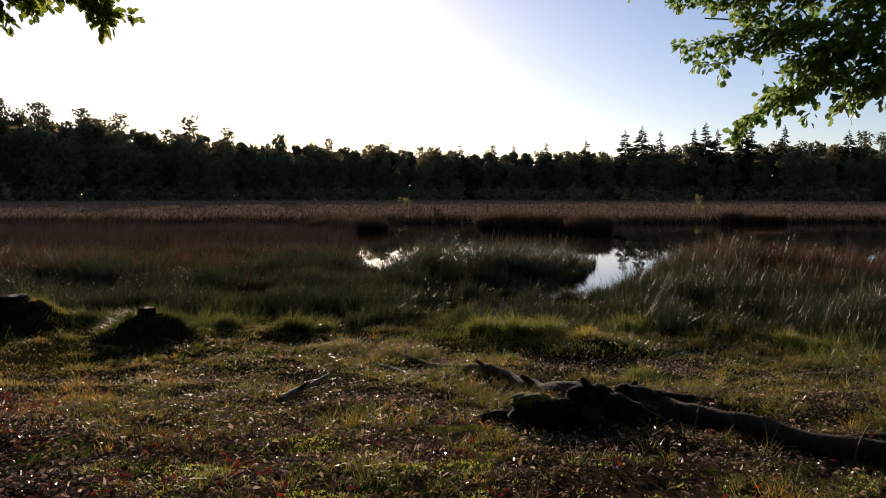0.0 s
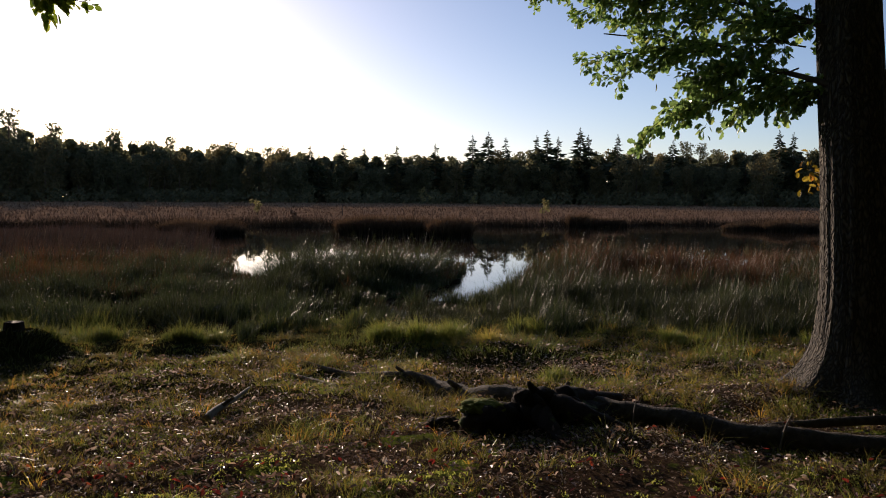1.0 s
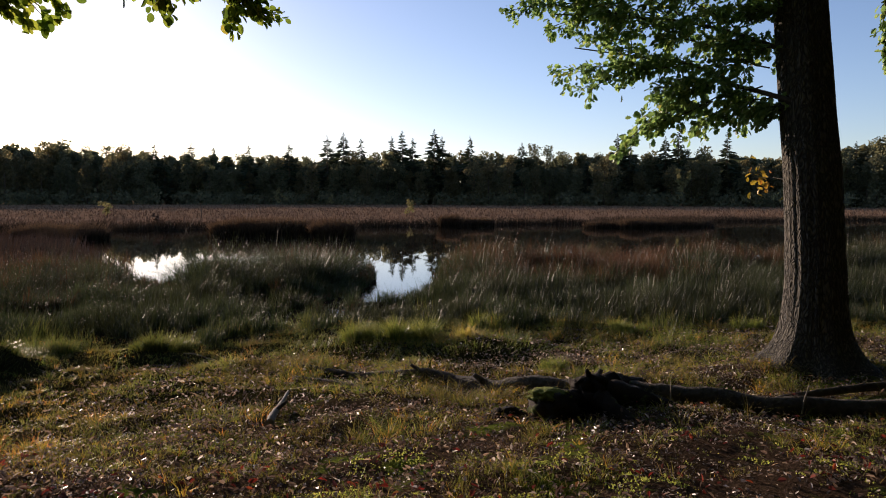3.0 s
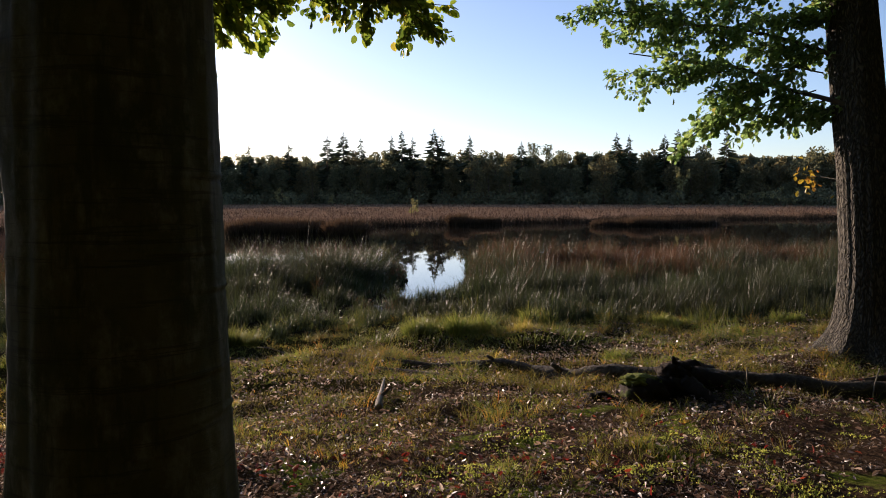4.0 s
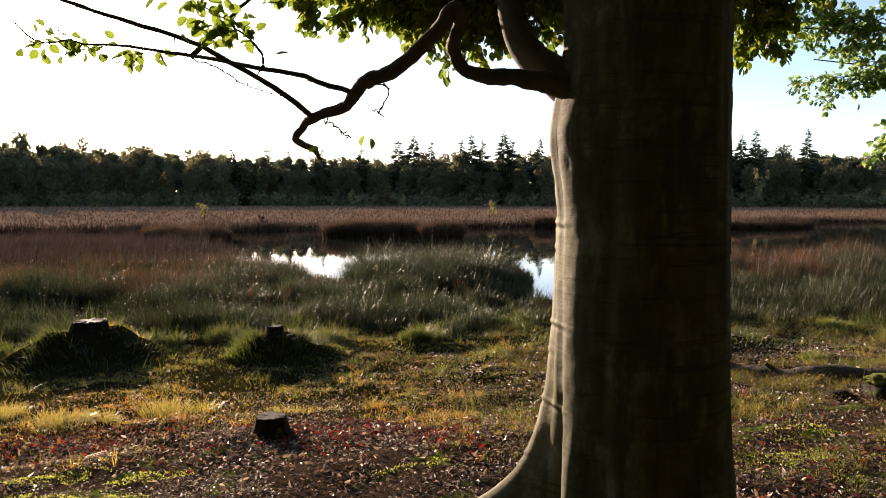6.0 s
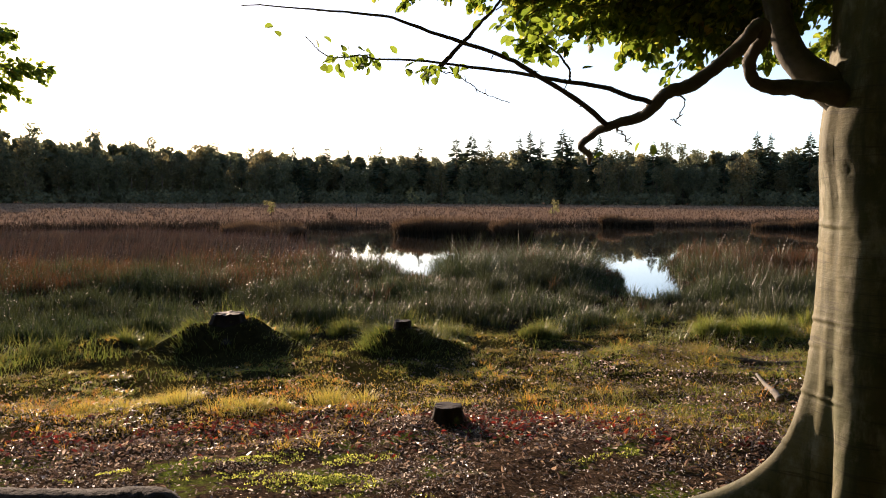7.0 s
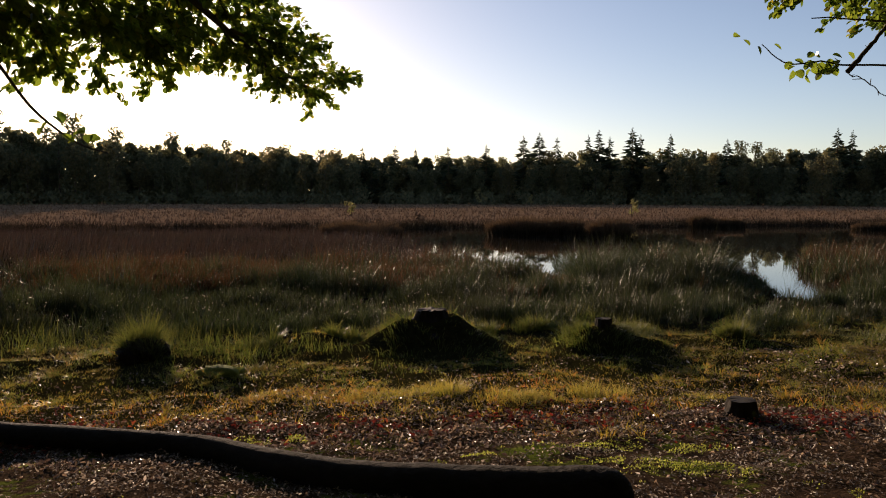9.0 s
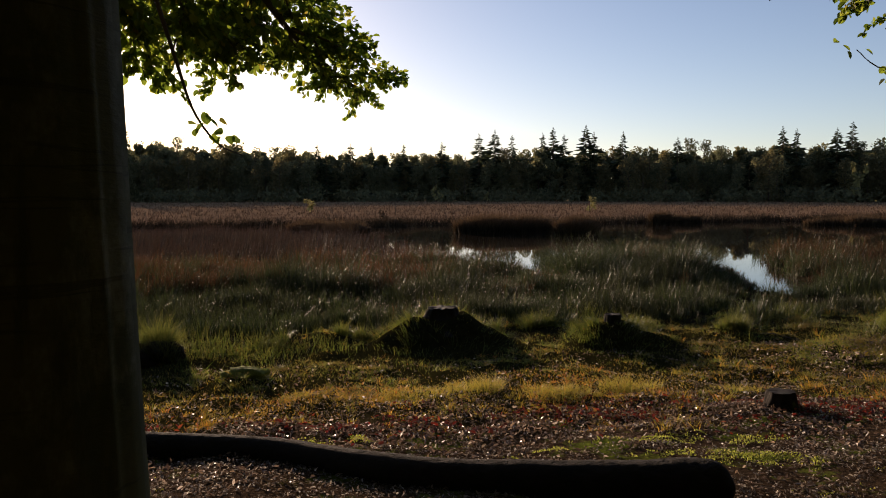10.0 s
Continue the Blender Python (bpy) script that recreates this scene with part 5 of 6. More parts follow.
cut_stump(-4.90, 7.03, -0.12, 0.125, 0.09, "small dark sawn stump among red leaves", seed=3)
cut_stump(-6.80, 12.40, -0.03, 0.23, 0.30, "large old sawn stump on a grassy mound", seed=4, height=0.36, jag=0.02, roots=6)
cut_stump(-4.33, 11.52, -0.105, 0.12, 0.2, "old stump overgrown by a grassy hump", seed=5, height=0.36, jag=0.012)
stick = thing("broken_branch", "short pale broken branch lying in turf", "wood", place=(-1.22, 7.25, -0.3))
part("piece", Pile().add(*tube(smooth_line([(-1.46, 7.0, -0.30), (-1.38, 7.2, -0.27), (-1.25, 7.5, -0.27), (-1.12, 7.8, -0.24)], 20), np.linspace(0.04, 0.012, 20), 10, True, 0.3, 6)).mesh("piece"), M_PALEWOOD, stick)
part("prong", Pile().add(*tube(smooth_line([(-1.36, 7.25, -0.27), (-1.28, 7.28, -0.22), (-1.24, 7.3, -0.2)], 10), np.linspace(0.022, 0.01, 10), 8, True, 0.2, 6)).mesh("prong"), M_LOG, stick)
stick = thing("broken_branch", "pale dead stick lying in turf", "wood", place=(-0.4, 8.6, -0.4))
part("piece", Pile().add(*tube(smooth_line([(-0.75, 9.1, -0.42), (-0.45, 8.6, -0.4), (-0.2, 8.1, -0.38)], 14), np.linspace(0.02, 0.035, 14), 8, True, 0.2, 6)).mesh("piece"), M_LOG, stick)
mound = thing("moss_hummock", "flat mossy hummock with a bare dark side", "hummock", place=(-9.75, 10.3, -0.5))
part("cushion", Pile().add(*lump((-9.75, 10.3, -0.46), (0.27, 0.2, 0.12), 15, 0.4)).mesh("cushion"), M_MOSS, mound)
stick = thing("stick", "thin bare stick on the leaf litter", "wood", place=(-8.6, 4.75, -0.1))
part("piece", Pile().add(*tube(smooth_line([(-8.85, 4.75, float(gz(-8.85, 4.75)) + 0.012), (-8.6, 4.72, float(gz(-8.6, 4.72)) + 0.015), (-8.4, 4.78, float(gz(-8.4, 4.78)) + 0.012)], 12), np.linspace(0.012, 0.006, 12), 6)).mesh("piece"), M_LOG, stick)


# ---- grass, rushes, reeds ----
def path_edge(x):
    """Where turf takes over from the trodden, leaf-strewn path."""
    return np.interp(x, [-14, -9, -6, -4, -2, 0, 4, 10], [8.2, 7.9, 7.5, 6.8, 4.4, 3.6, 3.3, 3.2])


MOSS_SPOTS = [(-6.43, 5.73), (-7.44, 6.26), (-9.05, 7.1), (-5.71, 6.21), (-0.79, 5.16), (-1.5, 4.82), (-0.77, 4.17), (-0.83, 5.18), (-6.09, 5.64), (-7.26, 6.34), (-9.2, 7.13), (-6.79, 5.96), (-6.39, 6.39), (-0.89, 5.27), (0.12, 4.06), (-0.88, 5.27), (-1.9, 4.78), (-4.11, 5.56)]


def mossy(x, y):
    return np.maximum.reduce([bump2(x, y, a, b, 0.40, 0.15) for a, b in MOSS_SPOTS])


def bare_sides(x, y):
    """Thin grass on the steep sides of the stump mounds."""
    out = 1.0
    for mx, my, r, h, steep in CONES:
        out = out * (1 - 0.96 * step(1.08, 0.85, np.hypot(x - mx, y - my + 0.15) / r) * step(0.3, -0.05, y - my))
    return out * (1 - 0.85 * bump2(x, y, 2.2, 8.95, 0.8, 0.45))


def turf_share(x, y):
    e = path_edge(x)
    patchy = vnoise(x, y, 0.8, 21) * 0.6 + vnoise(x, y, 0.25, 22) * 0.4
    return step(-0.8, 1.2, y - e + (patchy - 0.5) * 2.2) * np.clip(5.2 * patchy - 2.1 + 0.12 * step(-3, -1.5, x), 0.04 + 0.08 * step(0.5, 2.5, x), 1) * (1 + 0.5 * step(8.5, 10, y)) * (1 - 0.9 * open_water(x, y)) * (1 - 0.85 * step(0.35, 0.7, mossy(x, y))) * bare_sides(x, y) * (1 - 0.85 * bump2(x, y, 2.4, 5.2, 1.1, 0.6))


x, y = scatter(400000, -13, 11, 4.0, 13.5, lambda x, y: np.maximum(0.7 * turf_share(x, y), (0.03 + 0.09 * step(-3.2, -4.5, x) + 0.34 * step(0.42 - 0.06 * step(-3.2, -4.5, x), 0.62, vnoise(x, y, 0.45, 23))) * bare_sides(x, y) * (1 - 0.85 * bump2(x, y, 2.4, 5.2, 1.1, 0.6)) * step(0.2, 1.0, y - path_edge(x)) * (1 - open_water(x, y))) * np.clip(1.1 - (y - 6) * 0.07, 0.4, 1))
warm = rng.random(len(x)) < 0.1 + 0.7 * step(-3.2, -5.2, x + (vnoise(x, y, 1.5, 71) - 0.5) * 2) * step(10.5, 8.5, y)
for pick, name, mat, label in ((~warm, "turf", M_TURF, "short autumn turf, yellow-green and brown"), (warm, "russet_turf", M_RUSSET, "short russet and yellow autumn turf")):
    n = int(pick.sum())
    blades(name, x[pick], y[pick], 0.018 + 0.04 * rng.random(n), 0.003 + 0.0004 * y[pick], 1.6 * rng.random(n), 0.5, mat, label, "grass", spread=3.0, seg=1)
cx, cy = scatter(20000, -13, 11, 4.0, 13.5, lambda x, y: turf_share(x, y) ** 1.4 * np.clip(1.1 - (y - 6) * 0.07, 0.4, 1))
per = 14
size = 0.032 + 0.10 * vnoise(cx, cy, 0.5, 43) ** 2 + 0.08 * rng.random(len(cx)) ** 4
size = size * (1 + 0.55 * step(-2.5, -0.5, cx))
a = rng.random((len(cx), per)) * 6.283
q = rng.random((len(cx), per)) * 0.35
x, y = (cx[:, None] + size[:, None] * q * np.cos(a)).ravel(), (cy[:, None] + size[:, None] * q * np.sin(a)).ravel()
h = (size[:, None] * rng.uniform(0.5, 1.2, (len(cx), per))).ravel()
warm = np.repeat(rng.random(len(cx)) < 0.1 + 0.75 * step(-3.2, -5.2, cx + (vnoise(cx, cy, 1.5, 71) - 0.5) * 2) * step(10.5, 8.5, cy), per)
for pick, name, mat, label in ((~warm, "turf_tufts", M_TURF, "small tufts of yellow-green autumn grass"), (warm, "russet_tufts", M_RUSSET, "small tufts of russet and yellow autumn grass")):
    blades(name, x[pick], y[pick], h[pick], 0.003 + 0.0003 * y[pick], rng.uniform(0.3, 1.7, int(pick.sum())), a.ravel()[pick], mat, label, "grass", spread=0.4, seg=2)


def clump(cx, cy, r, n, hgt, w, lean=0.5):
    a, q = rng.random(n) * 6.283, np.sqrt(rng.random(n)) * r
    x, y = cx + q * np.cos(a), cy + q * np.sin(a)
    return x, y, hgt * (1 - 0.45 * q / r) * rng.uniform(0.6, 1.1, n), np.full(n, w), lean * rng.uniform(0.3, 1.2, n) * (0.4 + q / r), a


def tussock(cx, cy, r, n, hgt, w, mat, label, lean=0.5):
    t = thing("grass_tussock", label, "grass", "grass tussocks on the bank", place=(cx, cy, float(gz(cx, cy))))
    cols = []
    for k in range(5):
        a, q = rng.random() * 6.283, r * math.sqrt(rng.random())
        cols.append(clump(cx + q * math.cos(a), cy + 0.7 * q * math.sin(a), r * rng.uniform(0.35, 0.7), n // 4, hgt * rng.uniform(0.45, 1.1), w, lean * rng.uniform(0.8, 1.9)))
    x, y, hh, ww, ln, a = (np.concatenate(c) for c in zip(*cols))
    blades("grass", x, y, hh, ww, ln, a, mat, "", "", spread=0.7, parent=t)


for cx, cy, r, n, hgt in ((1.25, 10.8, 0.4, 1100, 0.62), (0.6, 11.3, 0.4, 500, 0.42), (-2.5, 11.6, 0.35, 500, 0.42), (3.0, 11.3, 0.5, 500, 0.4), (2.2, 8.2, 0.25, 300, 0.24), (-5.0, 12.6, 0.4, 420, 0.4), (-3.4, 12.2, 0.45, 500, 0.42), (-1.6, 12.0, 0.4, 420, 0.4), (-9.4, 12.8, 0.35, 400, 0.35), (4.6, 10.6, 0.4, 400, 0.36), (-8.4, 12.6, 0.35, 380, 0.35), (-5.5, 13.0, 0.3, 300, 0.36), (6.6, 9.6, 0.35, 300, 0.35)):
    tussock(cx + 0.3 * rng.normal(), cy + 0.3 * rng.normal(), r * rng.uniform(0.6, 1.0), int(n * 1.5), hgt * rng.uniform(0.9, 1.3), 0.0075, M_LUSH if cx > 0 else M_GREEN, "tall green grass tussock at the marsh edge", 0.55)
for cx, cy, r, n, hgt in ((-7.4, 8.6, 0.5, 500, 0.28), (-6.6, 8.5, 0.5, 600, 0.32), (-6.0, 8.7, 0.4, 420, 0.27), (-8.1, 8.8, 0.45, 380, 0.2), (3.2, 7.4, 0.3, 260, 0.2), (4.2, 5.6, 0.35, 220, 0.16), (5.6, 7.0, 0.4, 260, 0.2), (-4.4, 8.3, 0.35, 240, 0.15)):
    tussock(cx + 0.15 * rng.normal(), cy + 0.2 * rng.normal(), r * rng.uniform(0.6, 1.0), int(1.3 * n), hgt * rng.uniform(0.7, 1.2), 0.0045, M_YELLOW, "tuft of yellowing autumn grass in the turf", 0.7)

tussock(-10.88, 11.75, 0.24, 1500, 0.8, 0.0075, M_GREEN, "tall green grass tussock on a dark hump", 0.4)
tussock(2.05, 10.4, 0.22, 420, 0.42, 0.006, M_YELLOW, "yellowing grass tussock on a dark bank", 0.7)
hump = thing("grass_hump", "dark peaty hump under a tall grass tussock", "hump", place=(-10.9, 11.7, -0.55))
part("peat", Pile().add(*lump((-10.9, 11.7, -0.46), (0.30, 0.26, 0.24), 33, 0.35, 40, 26)).mesh("peat"), M_STUMP, hump)

mx, my, ma = [], [], []
for cx, cy, r, h, steep in CONES:
    n = 4200
    a, q = rng.random(n) * 6.283, r * (0.3 + 0.7 * rng.random(n))
    x, y = cx + q * np.cos(a), cy + q * np.sin(a)
    k = rng.random(n) < (0.25 + 0.75 * step(0.35, 0.65, vnoise(x, y, 0.22, 73))) * np.maximum(0.3 + 0.7 * step(-0.2, 0.15, y - cy), 0.9 * step(-0.25, -0.6, x - cx))
    mx, my, ma = mx + list(x[k]), my + list(y[k]), ma + list(a[k])
mx, my, ma = np.array(mx), np.array(my), np.array(ma)
blades("mound_grass", mx, my, (0.05 + 0.2 * vnoise(mx, my, 0.3, 74) ** 1.5) * rng.uniform(0.6, 1.3, len(mx)), 0.008, rng.uniform(0.4, 1.5, len(mx)), ma, M_GREEN, "shaggy grass hanging over the stump mounds", "grass", spread=0.7)


def bank_grass_share(x, y):
    edge_y = np.interp(x, [-16, -8, -4, 0, 4, 8, 14, 30], [12.6, 12.4, 12.2, 11.6, 10.7, 9.4, 8.0, 7.2])
    return step(2.5, 0.2, np.abs(y - 0.4 - edge_y + (vnoise(x, y, 1.0, 44) - 0.5) * 3.0)) * step(0.42, 0.7, 0.6 * vnoise(x, y, 0.6, 45) + 0.4 * vnoise(x, y, 1.7, 69)) * bare_sides(x, y)


x, y = scatter(150000, -14, 16, 7.0, 15.5, lambda x, y: bank_grass_share(x, y) * (1 - 0.5 * step(-5, -8, x)))
blades("bank_grass", x, y, (0.05 + 0.42 * vnoise(x, y, 0.55, 46) ** 1.8) * rng.uniform(0.4, 1.3, len(x)), 0.004 + 0.0004 * y, rng.uniform(0.1, 0.9, len(x)), 0.4, M_GREEN, "rank green grass along the marsh edge", "grass", spread=2.0, seg=1)


def marsh_share(x, y):
    edge_y = np.interp(x, [-16, -8, -4, 0, 4, 8, 14, 30], [13.6, 13.6, 13.2, 12.6, 11.7, 10.2, 8.5, 7.5])
    thick = 0.1 + 0.9 * step(0.38, 0.6, 0.6 * vnoise(x, y, 0.9, 26) + 0.4 * vnoise(x, y, 0.5, 25))
    return step(-0.6, 0.9, y - edge_y + (vnoise(x, y, 0.8, 24) - 0.5) * 2) * thick * (1 - step(0.25, 0.7, open_water(x, y)))


def corridor(x, y):
    """Low growth where one looks over it on to the two small pools."""
    to_a = step(1.3, 0.7, np.abs(x - np.interp(y, [15, 20, 24], [-2.8, -1.6, -1.05]))) * step(17, 19.5, y) * step(25.5, 24, y)
    mid = np.interp(y, [12, 15.5, 20, 26], [1.5, 2.6, 4.8, 7.4])
    to_b = step(-2.8, -1.7, x - mid) * step(1.4, 0.7, x - mid) * step(11.5, 13.5, y)
    return np.maximum(to_a, to_b)


tx, ty = scatter(60000, -16, 30, 7.5, 26, lambda x, y: marsh_share(x, y) * np.clip(1.25 - y * 0.03, 0.5, 1) * (x < 1.4 * y + 1) * (x > -0.75 * y - 5))
RUSH_PER = 22
west = step(-1.0, -4.0, tx + (vnoise(tx, ty, 3.0, 75) - 0.5) * 3)
tall = (0.35 + 0.8 * vnoise(tx, ty, 0.9, 26) + 0.55 * vnoise(tx, ty, 2.2, 63)) * rng.uniform(0.55, 1.2, len(tx))
tall = tall * (np.interp(ty, [8, 11, 15, 18, 21], [0.28, 0.40, 0.55, 0.78, 0.85]) + 0.14 * step(5, 8, tx) * step(10, 13, ty)) * (1 - (0.5 + 0.18 * step(15.8, 17.0, ty)) * corridor(tx, ty)) * (1 - 0.2 * west)
wide = rng.uniform(0.04, 0.17, len(tx))
a, q = rng.random((len(tx), RUSH_PER)) * 6.283, np.sqrt(rng.random((len(tx), RUSH_PER)))
x, y = (tx[:, None] + wide[:, None] * q * np.cos(a)).ravel(), (ty[:, None] + wide[:, None] * q * np.sin(a)).ravel()
h = (tall[:, None] * (1 - 0.3 * q) * rng.uniform(0.55, 1.2, q.shape)).ravel()
blow = (rng.normal(size=len(tx)) * 0.9 + 0.2)[:, None]
way = np.where(rng.random(q.shape) < 0.45 - 0.25 * west[:, None], blow + 0 * a, a).ravel()
lean = ((0.08 + 0.4 * q) * rng.uniform(0.4, 1.7, q.shape) + 0.5 * rng.random(q.shape) ** 6).ravel()
rusty = np.repeat(rng.random(len(tx)) < step(16.5 - 0.8 * step(6, 10, tx), 23.0 - 3.0 * step(6, 10, tx), ty + (vnoise(tx, ty, 2.5, 42) - 0.5) * 8) * (0.25 + 0.55 * step(5, 11, tx) + 0.3 * west), RUSH_PER)
for pick, name, mat, label in ((~rusty, "rushes", M_RUSH, "dense dark green rushes, some stems pale to paint glints"), (rusty, "rusty_sedge", M_RUST, "rust-brown sedge behind the rushes")):
    blades(name, x[pick], y[pick], h[pick], 0.0042 + 0.00035 * y[pick], lean[pick], way[pick], mat, label, "rushes", spread=0.65)
# sparse stems standing in the shallow edges of the pools
x, y = scatter(60000, -4, 11, 14.8, 29, lambda x, y: step(0.02, 0.2, open_water(x, y)) * step(0.99, 0.7, open_water(x, y)) * step(0.38, 0.62, vnoise(x, y, 0.5, 82)))
blades("pool_rushes", x, y, rng.uniform(0.12, 0.62, len(x)) * (1 - 0.35 * corridor(x, y)), 0.003 + 0.0003 * y, 0.6 * rng.random(len(x)) ** 1.5, 0.3, M_RUSH, "thin dark rush stems in shallow water", "rushes", z=np.full(len(x), WATER - 0.02), spread=2.0)
for cx, cy, r, n, hgt in ((2.05, 15.75, 0.22, 90, 0.62), (2.5, 15.9, 0.2, 70, 0.5), (2.9, 15.7, 0.25, 110, 0.6), (3.3, 16.0, 0.18, 60, 0.42), (3.75, 16.2, 0.25, 100, 0.62), (4.2, 16.9, 0.22, 80, 0.66), (2.2, 16.4, 0.15, 60, 0.6), (-1.9, 22.3, 0.3, 120, 0.6), (-1.4, 22.1, 0.22, 80, 0.5), (-0.8, 22.2, 0.25, 100, 0.6), (-0.3, 22.6, 0.25, 90, 0.7)):
    t = thing("rush_tuft", "thin tuft of dark rushes at a pool's edge", "rushes", "rush tufts at the pools", place=(cx, cy, max(WATER - 0.03, float(gz(cx, cy)))))
    x, y, hh, ww, ln, a = clump(cx, cy, r, n, hgt, 0.009, 0.8)
    blades("rush", x, y, hh * rng.uniform(0.5, 1.15, n), ww, ln, a, M_RUSH, "", "", z=np.maximum(gz(x, y), WATER - 0.03), spread=0.9, parent=t)
# pale flecks added in place of sparkling dew glints on the rush tips
x, y = scatter(9000, -16, 8, 12.5, 25, lambda x, y: marsh_share(x, y) * (0.15 + 0.85 * step(1.0, -4.0, x)) * (1 - corridor(x, y)) * (x > -0.75 * y - 5))
n = len(x)
me = leaf_mesh("glint_flecks", "fallen", np.stack([x, y, gz(x, y) + np.interp(y, [12, 16, 21], [0.3, 0.5, 0.7]) * rng.uniform(0.5, 1.25, n)], -1), rng.normal(size=(n, 3)), rng.uniform(0.014, 0.034, n), 0.8)
me.materials.append(M_GLINT)
tagged(new("glint_flecks", me), "pale flecks standing in for dew glints among the rushes", "rushes", kind="stuff")
for cx, cy, r, n, hgt in ((-0.5, 21.0, 0.7, 1100, 1.15), (0.3, 21.4, 0.6, 900, 1.2), (1.5, 20.4, 0.6, 900, 1.05), (2.2, 19.9, 0.75, 1200, 1.15), (2.9, 20.8, 0.65, 1000, 1.1), (3.6, 22.2, 0.7, 1000, 1.25), (2.0, 22.8, 0.8, 1000, 1.3), (0.4, 23.4, 0.8, 1000, 1.3), (6.3, 18.0, 0.6, 700, 0.9), (-3.0, 22.2, 0.7, 900, 1.0), (7.0, 20.2, 0.7, 800, 0.95), (-4.0, 24.0, 0.8, 900, 1.0), (-0.3, 22.4, 0.7, 800, 1.05), (1.2, 22.0, 0.7, 800, 1.1), (3.0, 24.2, 0.8, 900, 1.05), (4.3, 24.6, 0.6, 600, 0.95), (1.8, 24.6, 0.8, 900, 1.0), (0.4, 25.0, 0.7, 700, 0.9), (8.6, 23.2, 0.8, 700, 0.75), (10.4, 22.4, 0.8, 700, 0.75)):
    hgt, n = hgt * 1.4, int(n * 0.8)
    t = thing("rush_clump", "dense dark rush clump standing in the pond", "rushes", "rush clumps in the pond", place=(cx, cy, WATER - 0.1))
    x, y, hh, ww, ln, a = clump(cx, cy, r * 1.1, n, hgt, 0.011, 0.9)
    hh = hh * rng.uniform(0.45, 1.1, n)
    blades("rush", x, y, hh, ww, ln, a, M_RUSH, "", "", z=np.full(n, WATER - 0.03), spread=1.1, parent=t)
x, y = scatter(170000, -48, 50, 25, 60, lambda x, y: (1 - step(0.3, 0.7, open_water(x, y))) * (0.4 + 0.6 * vnoise(x, y, 2.0, 27)) * (y < np.interp(x, [-48, -6, 0, 7, 30, 50], [57, 52, 40, 34, 42, 55])) * (x < 1.4 * y) * (x > -0.72 * y - 4))
h = (0.32 + 0.3 * vnoise(x, y, 3.0, 28) + 0.35 * vnoise(x, y, 1.1, 31)) * rng.uniform(0.5, 1.2, len(x))
blades("marsh_reeds", x, y, h, 0.016 + 0.0003 * y, 0.15 + 0.3 * rng.random(len(x)), 0.2, M_MARSH, "brown marsh reeds with reddish tops", "reeds", spread=1.0, seg=1)
def bank_share(x, y):
    water_near = np.maximum.reduce([open_water(x, y - d) for d in (0.8, 2.0)] + [open_water(x + 1.2, y), open_water(x - 1.2, y)])
    return (1 - step(0.3, 0.7, open_water(x, y))) * step(0.3, 0.8, water_near) * (y > np.interp(x, [-55, -6, 0, 7, 30, 95], [56, 44, 34, 33, 33, 33]))


x, y = scatter(330000, -55, 95, 33, 68, bank_share)
island = 1 - step(58, 60, y + (vnoise(x, y, 4, 41) - 0.5) * 2)
h = (0.55 + 0.35 * vnoise(x, y, 1.6, 29) + 0.2 * island) * rng.uniform(0.75, 1.1, len(x))
blades("edge_sedge", x, y, h, np.full(len(x), 0.05), 0.2 + 0.6 * rng.random(len(x)), 0.0, M_BANK, "dark overhanging sedge along the far pond edge", "sedge", spread=2.0, seg=1)
x, y = scatter(150000, -130, 330, 60, 235, lambda x, y: np.clip(64 / y, 0.15, 1) ** 1.5 * (np.abs(x - 0.45 * y) < 1.05 * y + 10) * (1 - step(0.2, 0.5, open_water(x, y))))
h = (0.22 + 0.25 * vnoise(x, y, 5.0, 30)) * rng.uniform(0.7, 1.15, len(x))
blades("moor_grass", x, y, h, 0.04 + 0.001 * y, 0.2 + 0.5 * rng.random(len(x)), 0.0, M_MEADOW, "pale dry moor grass beyond the pond", "grass", spread=2.0, seg=1)

for cx, cy, rx, ry, hgt, n in ((6.0, 47.5, 3.3, 1.8, 1.0, 5200), (9.2, 42.8, 1.15, 0.9, 1.0, 2200), (23.1, 57.0, 0.85, 0.7, 1.0, 1200), (26.5, 59.5, 1.9, 0.9, 0.75, 1500), (40.0, 52.0, 6.6, 2.0, 0.62, 3600), (36.0, 49.5, 1.1, 0.8, 0.7, 900), (-5.0, 48.0, 2.4, 1.5, 0.8, 2200)):
    t = thing("sedge_island", "dark sedge hummock standing in open water", "sedge", "sedge hummocks in the pond", place=(cx, cy, WATER - 0.1))
    a, q = rng.random(n) * 6.283, np.sqrt(rng.random(n))
    wob = 0.85 + 0.3 * vnoise(np.cos(a) * 2 + cx, np.sin(a) * 2 + cy, 0.7, 61)
    x, y = cx + rx * q * wob * np.cos(a), cy + ry * q * wob * np.sin(a)
    hh = 1.45 * hgt * (1 - 0.3 * q ** 4) * (0.8 + 0.3 * vnoise(x, y, 0.9, 62)) * rng.uniform(0.75, 1.08, n)
    blades("sedge", x, y, hh, np.full(n, 0.055), 0.15 + 0.45 * q * rng.random(n), a, M_HUMMOCK, "", "", z=np.full(n, WATER - 0.05), spread=0.5, parent=t)

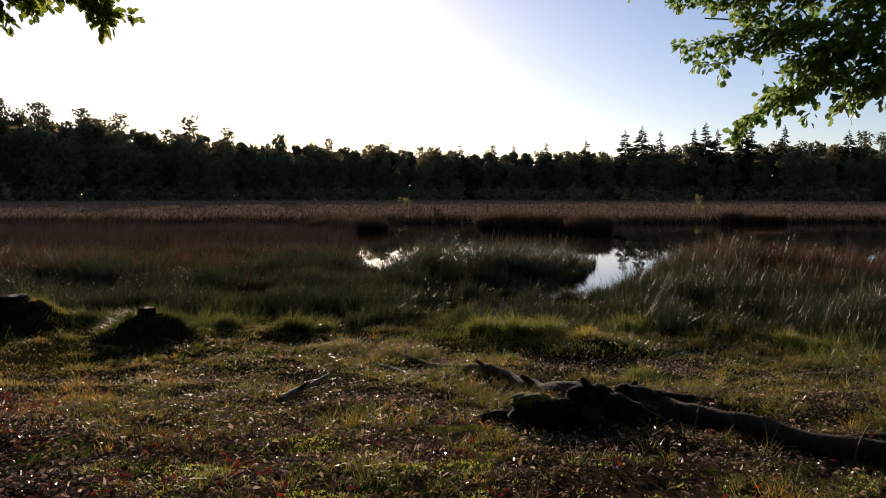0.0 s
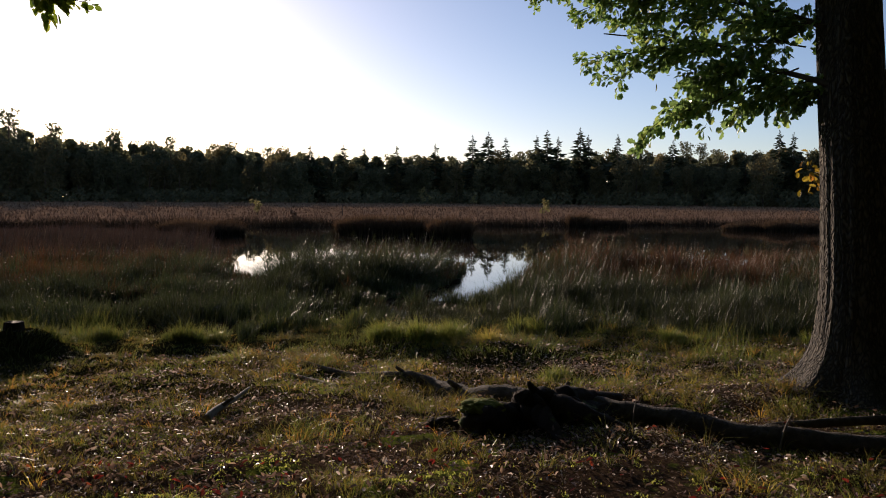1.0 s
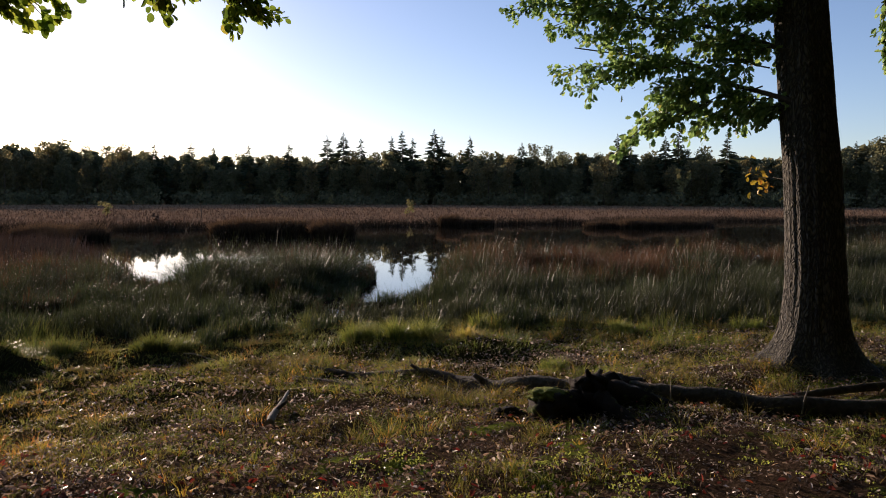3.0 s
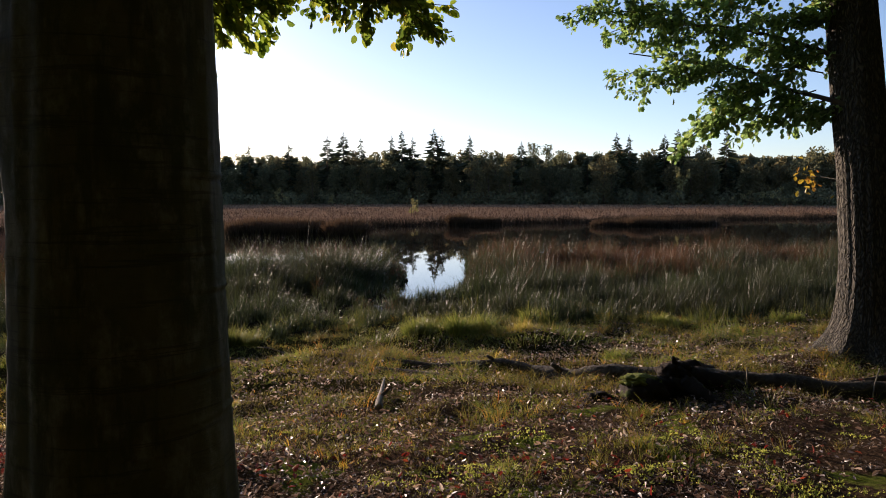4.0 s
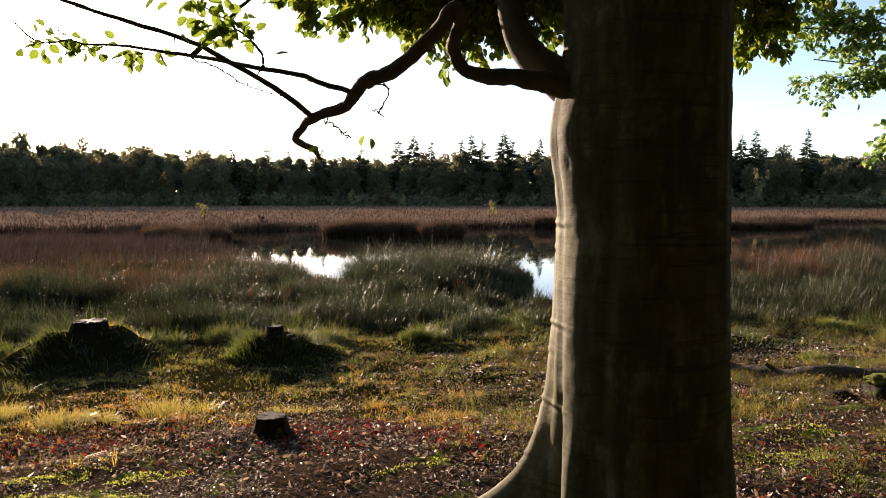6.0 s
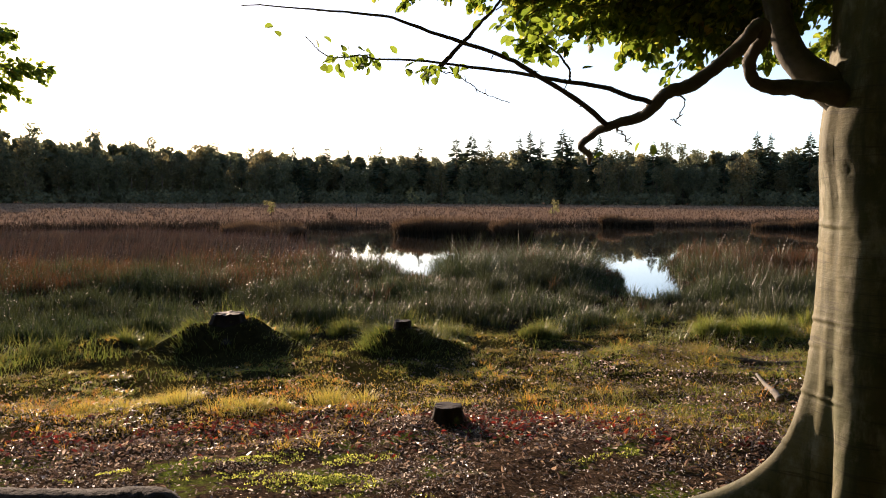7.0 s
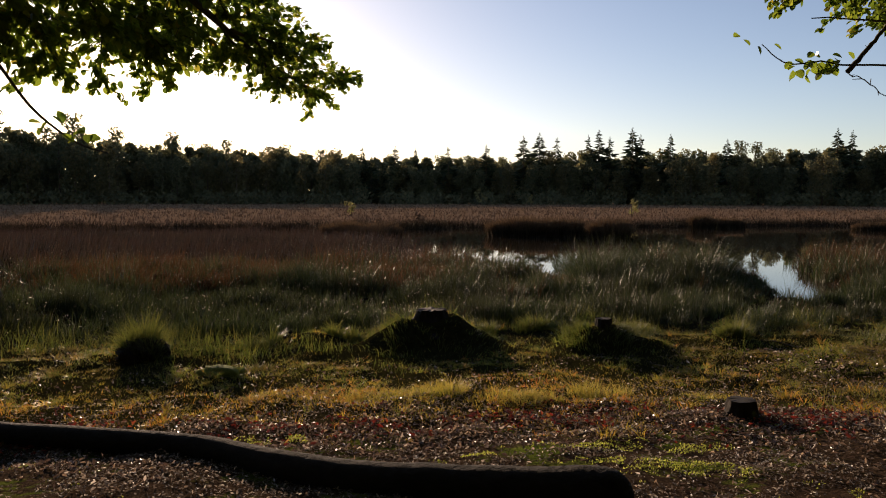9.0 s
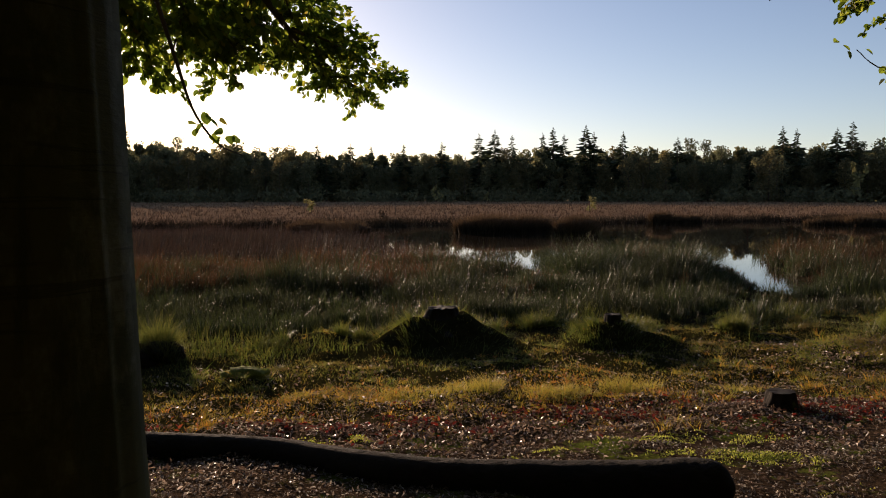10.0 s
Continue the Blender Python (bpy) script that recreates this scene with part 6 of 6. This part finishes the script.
# ---- fallen leaves ----
def litter_share(x, y):
    e = path_edge(x)
    return np.clip(1.3 - 0.9 * np.abs(y - e + 0.5), 0.16 + 0.28 * step(-4, -2, x), 1) * (0.1 + 1.4 * vnoise(x, y, 0.6, 33) * vnoise(x, y, 0.25, 64) ** 0.5) * step(12.5, 9.5, y) * (1 - 0.8 * step(0.4, 0.75, mossy(x, y)))


def lay_leaves(name, x, y, small, large, material, label, lift=0.012):
    n = len(x)
    ways = np.stack([rng.normal(size=n), rng.normal(size=n), 0.5 * rng.normal(size=n)], -1)
    me = leaf_mesh(name, "fallen", np.stack([x, y, gz(x, y) + lift + (0.018 + 0.035 * step(-4, -2, x)) * rng.random(n)], -1), ways, rng.uniform(small, large, n) , 0.9)
    me.materials.append(material)
    tagged(new(name, me), label, "leaves", kind="stuff")


def under_trees(x, y):
    """Thinning litter on the path itself, with a ragged edge."""
    return step(-5.5, -0.5, y + (vnoise(x, y, 2.0, 47) - 0.5) * 5) * step(-17, -13, x) * step(12, 8, x)


x, y = scatter(130000, -13, 8, 3.5, 11.0, litter_share)
lay_leaves("leaf_litter", x, y, 0.022, 0.052, M_LITTER, "fallen brown leaves on the path and turf")
x, y = scatter(150000, -13, 8, 3.5, 10.5, lambda x, y: np.exp(-((y - path_edge(x) + 0.15) / (0.5 + 0.9 * step(-4, -1, x))) ** 2) * (0.1 + 0.3 * step(-2.5, -4.5, x)) * step(0.46, 0.6, 0.5 * vnoise(x, y, 0.6, 48) + 0.5 * vnoise(x, y, 0.25, 65)))
lay_leaves("red_leaves", x, y, 0.03, 0.062, M_REDLEAF, "fallen crimson leaves among the brown litter", 0.016)
x, y = scatter(14000, -17, 12, -6, 3.6, lambda x, y: under_trees(x, y) * (0.25 + 0.75 * vnoise(x, y, 0.7, 49)))
lay_leaves("path_litter", x, y, 0.03, 0.06, M_LITTER, "fallen leaves strewn over the trodden path")


def crumb_share(x, y):
    return (0.3 + 0.3 * step(0, 2, x) + 0.7 * step(1.6, -1.0, y - path_edge(x))) * step(10.5, 8.5, y) * (0.1 + 0.9 * step(0.3, 0.62, 0.6 * vnoise(x, y, 0.45, 35) + 0.4 * vnoise(x, y, 0.15, 39))) * (1 - 0.75 * step(0.4, 0.75, mossy(x, y)))


x, y = scatter(190000, -12.5, 7, 3.6, 9.5, crumb_share)
n = len(x)
ways = np.stack([rng.normal(size=n), rng.normal(size=n), 0.7 * np.abs(rng.normal(size=n))], -1)
me = leaf_mesh("leaf_crumbs", "fallen", np.stack([x, y, gz(x, y) + 0.004 + 0.012 * rng.random(n)], -1), ways, rng.uniform(0.01, 0.03, n), 0.6)
me.materials.append(M_CRUMB)
tagged(new("leaf_crumbs", me), "crumbled dead leaves and twigs on trodden soil", "leaves", kind="stuff")


def moss_share(x, y):
    spots = mossy(x, y)
    grain = vnoise(x, y, 0.9, 37) * 0.35 + vnoise(x, y, 0.2, 38) * 0.35 + vnoise(x, y, 0.07, 70) * 0.3
    return step(0.56, 0.66, grain * (0.75 + 0.2 * step(-3.5, -1.5, x)) + 0.29 * spots) * step(1.2, -0.4, y - path_edge(x) - 0.9)


MOSS_TRIES = 480000
x, y = scatter(MOSS_TRIES, -12.5, 7, 3.0, 8.2, lambda x, y: moss_share(x, y) * (0.5 + 0.5 * step(0.35, 0.6, vnoise(x, y, 0.05, 72))) * step(2.8, 4.0, y + (vnoise(x, y, 0.8, 50) - 0.5)))
n = len(x)
swell = 0.05 * np.clip(vnoise(x, y, 0.14, 68) - 0.25, 0, 1) * np.clip(0.4 + mossy(x, y), 0, 1)
blades("moss", x, y, rng.uniform(0.006, 0.018, n), 0.014, 0.9 * rng.random(n), 0.0, M_MOSSBLADE, "bright yellow-green moss cushions on the path", "moss", z=gz(x, y) - 0.004 + swell, spread=3.0, seg=1)

x, y = scatter(24000, -17, 12, -6, 4.2, lambda x, y: under_trees(x, y) * step(0.5, 0.75, vnoise(x, y, 1.2, 51)))
blades("path_grass", x, y, rng.uniform(0.02, 0.07, len(x)), 0.007, 0.8 * rng.random(len(x)), 0.0, M_TURF, "thin worn grass on the trodden path", "grass", spread=3.0, seg=1)
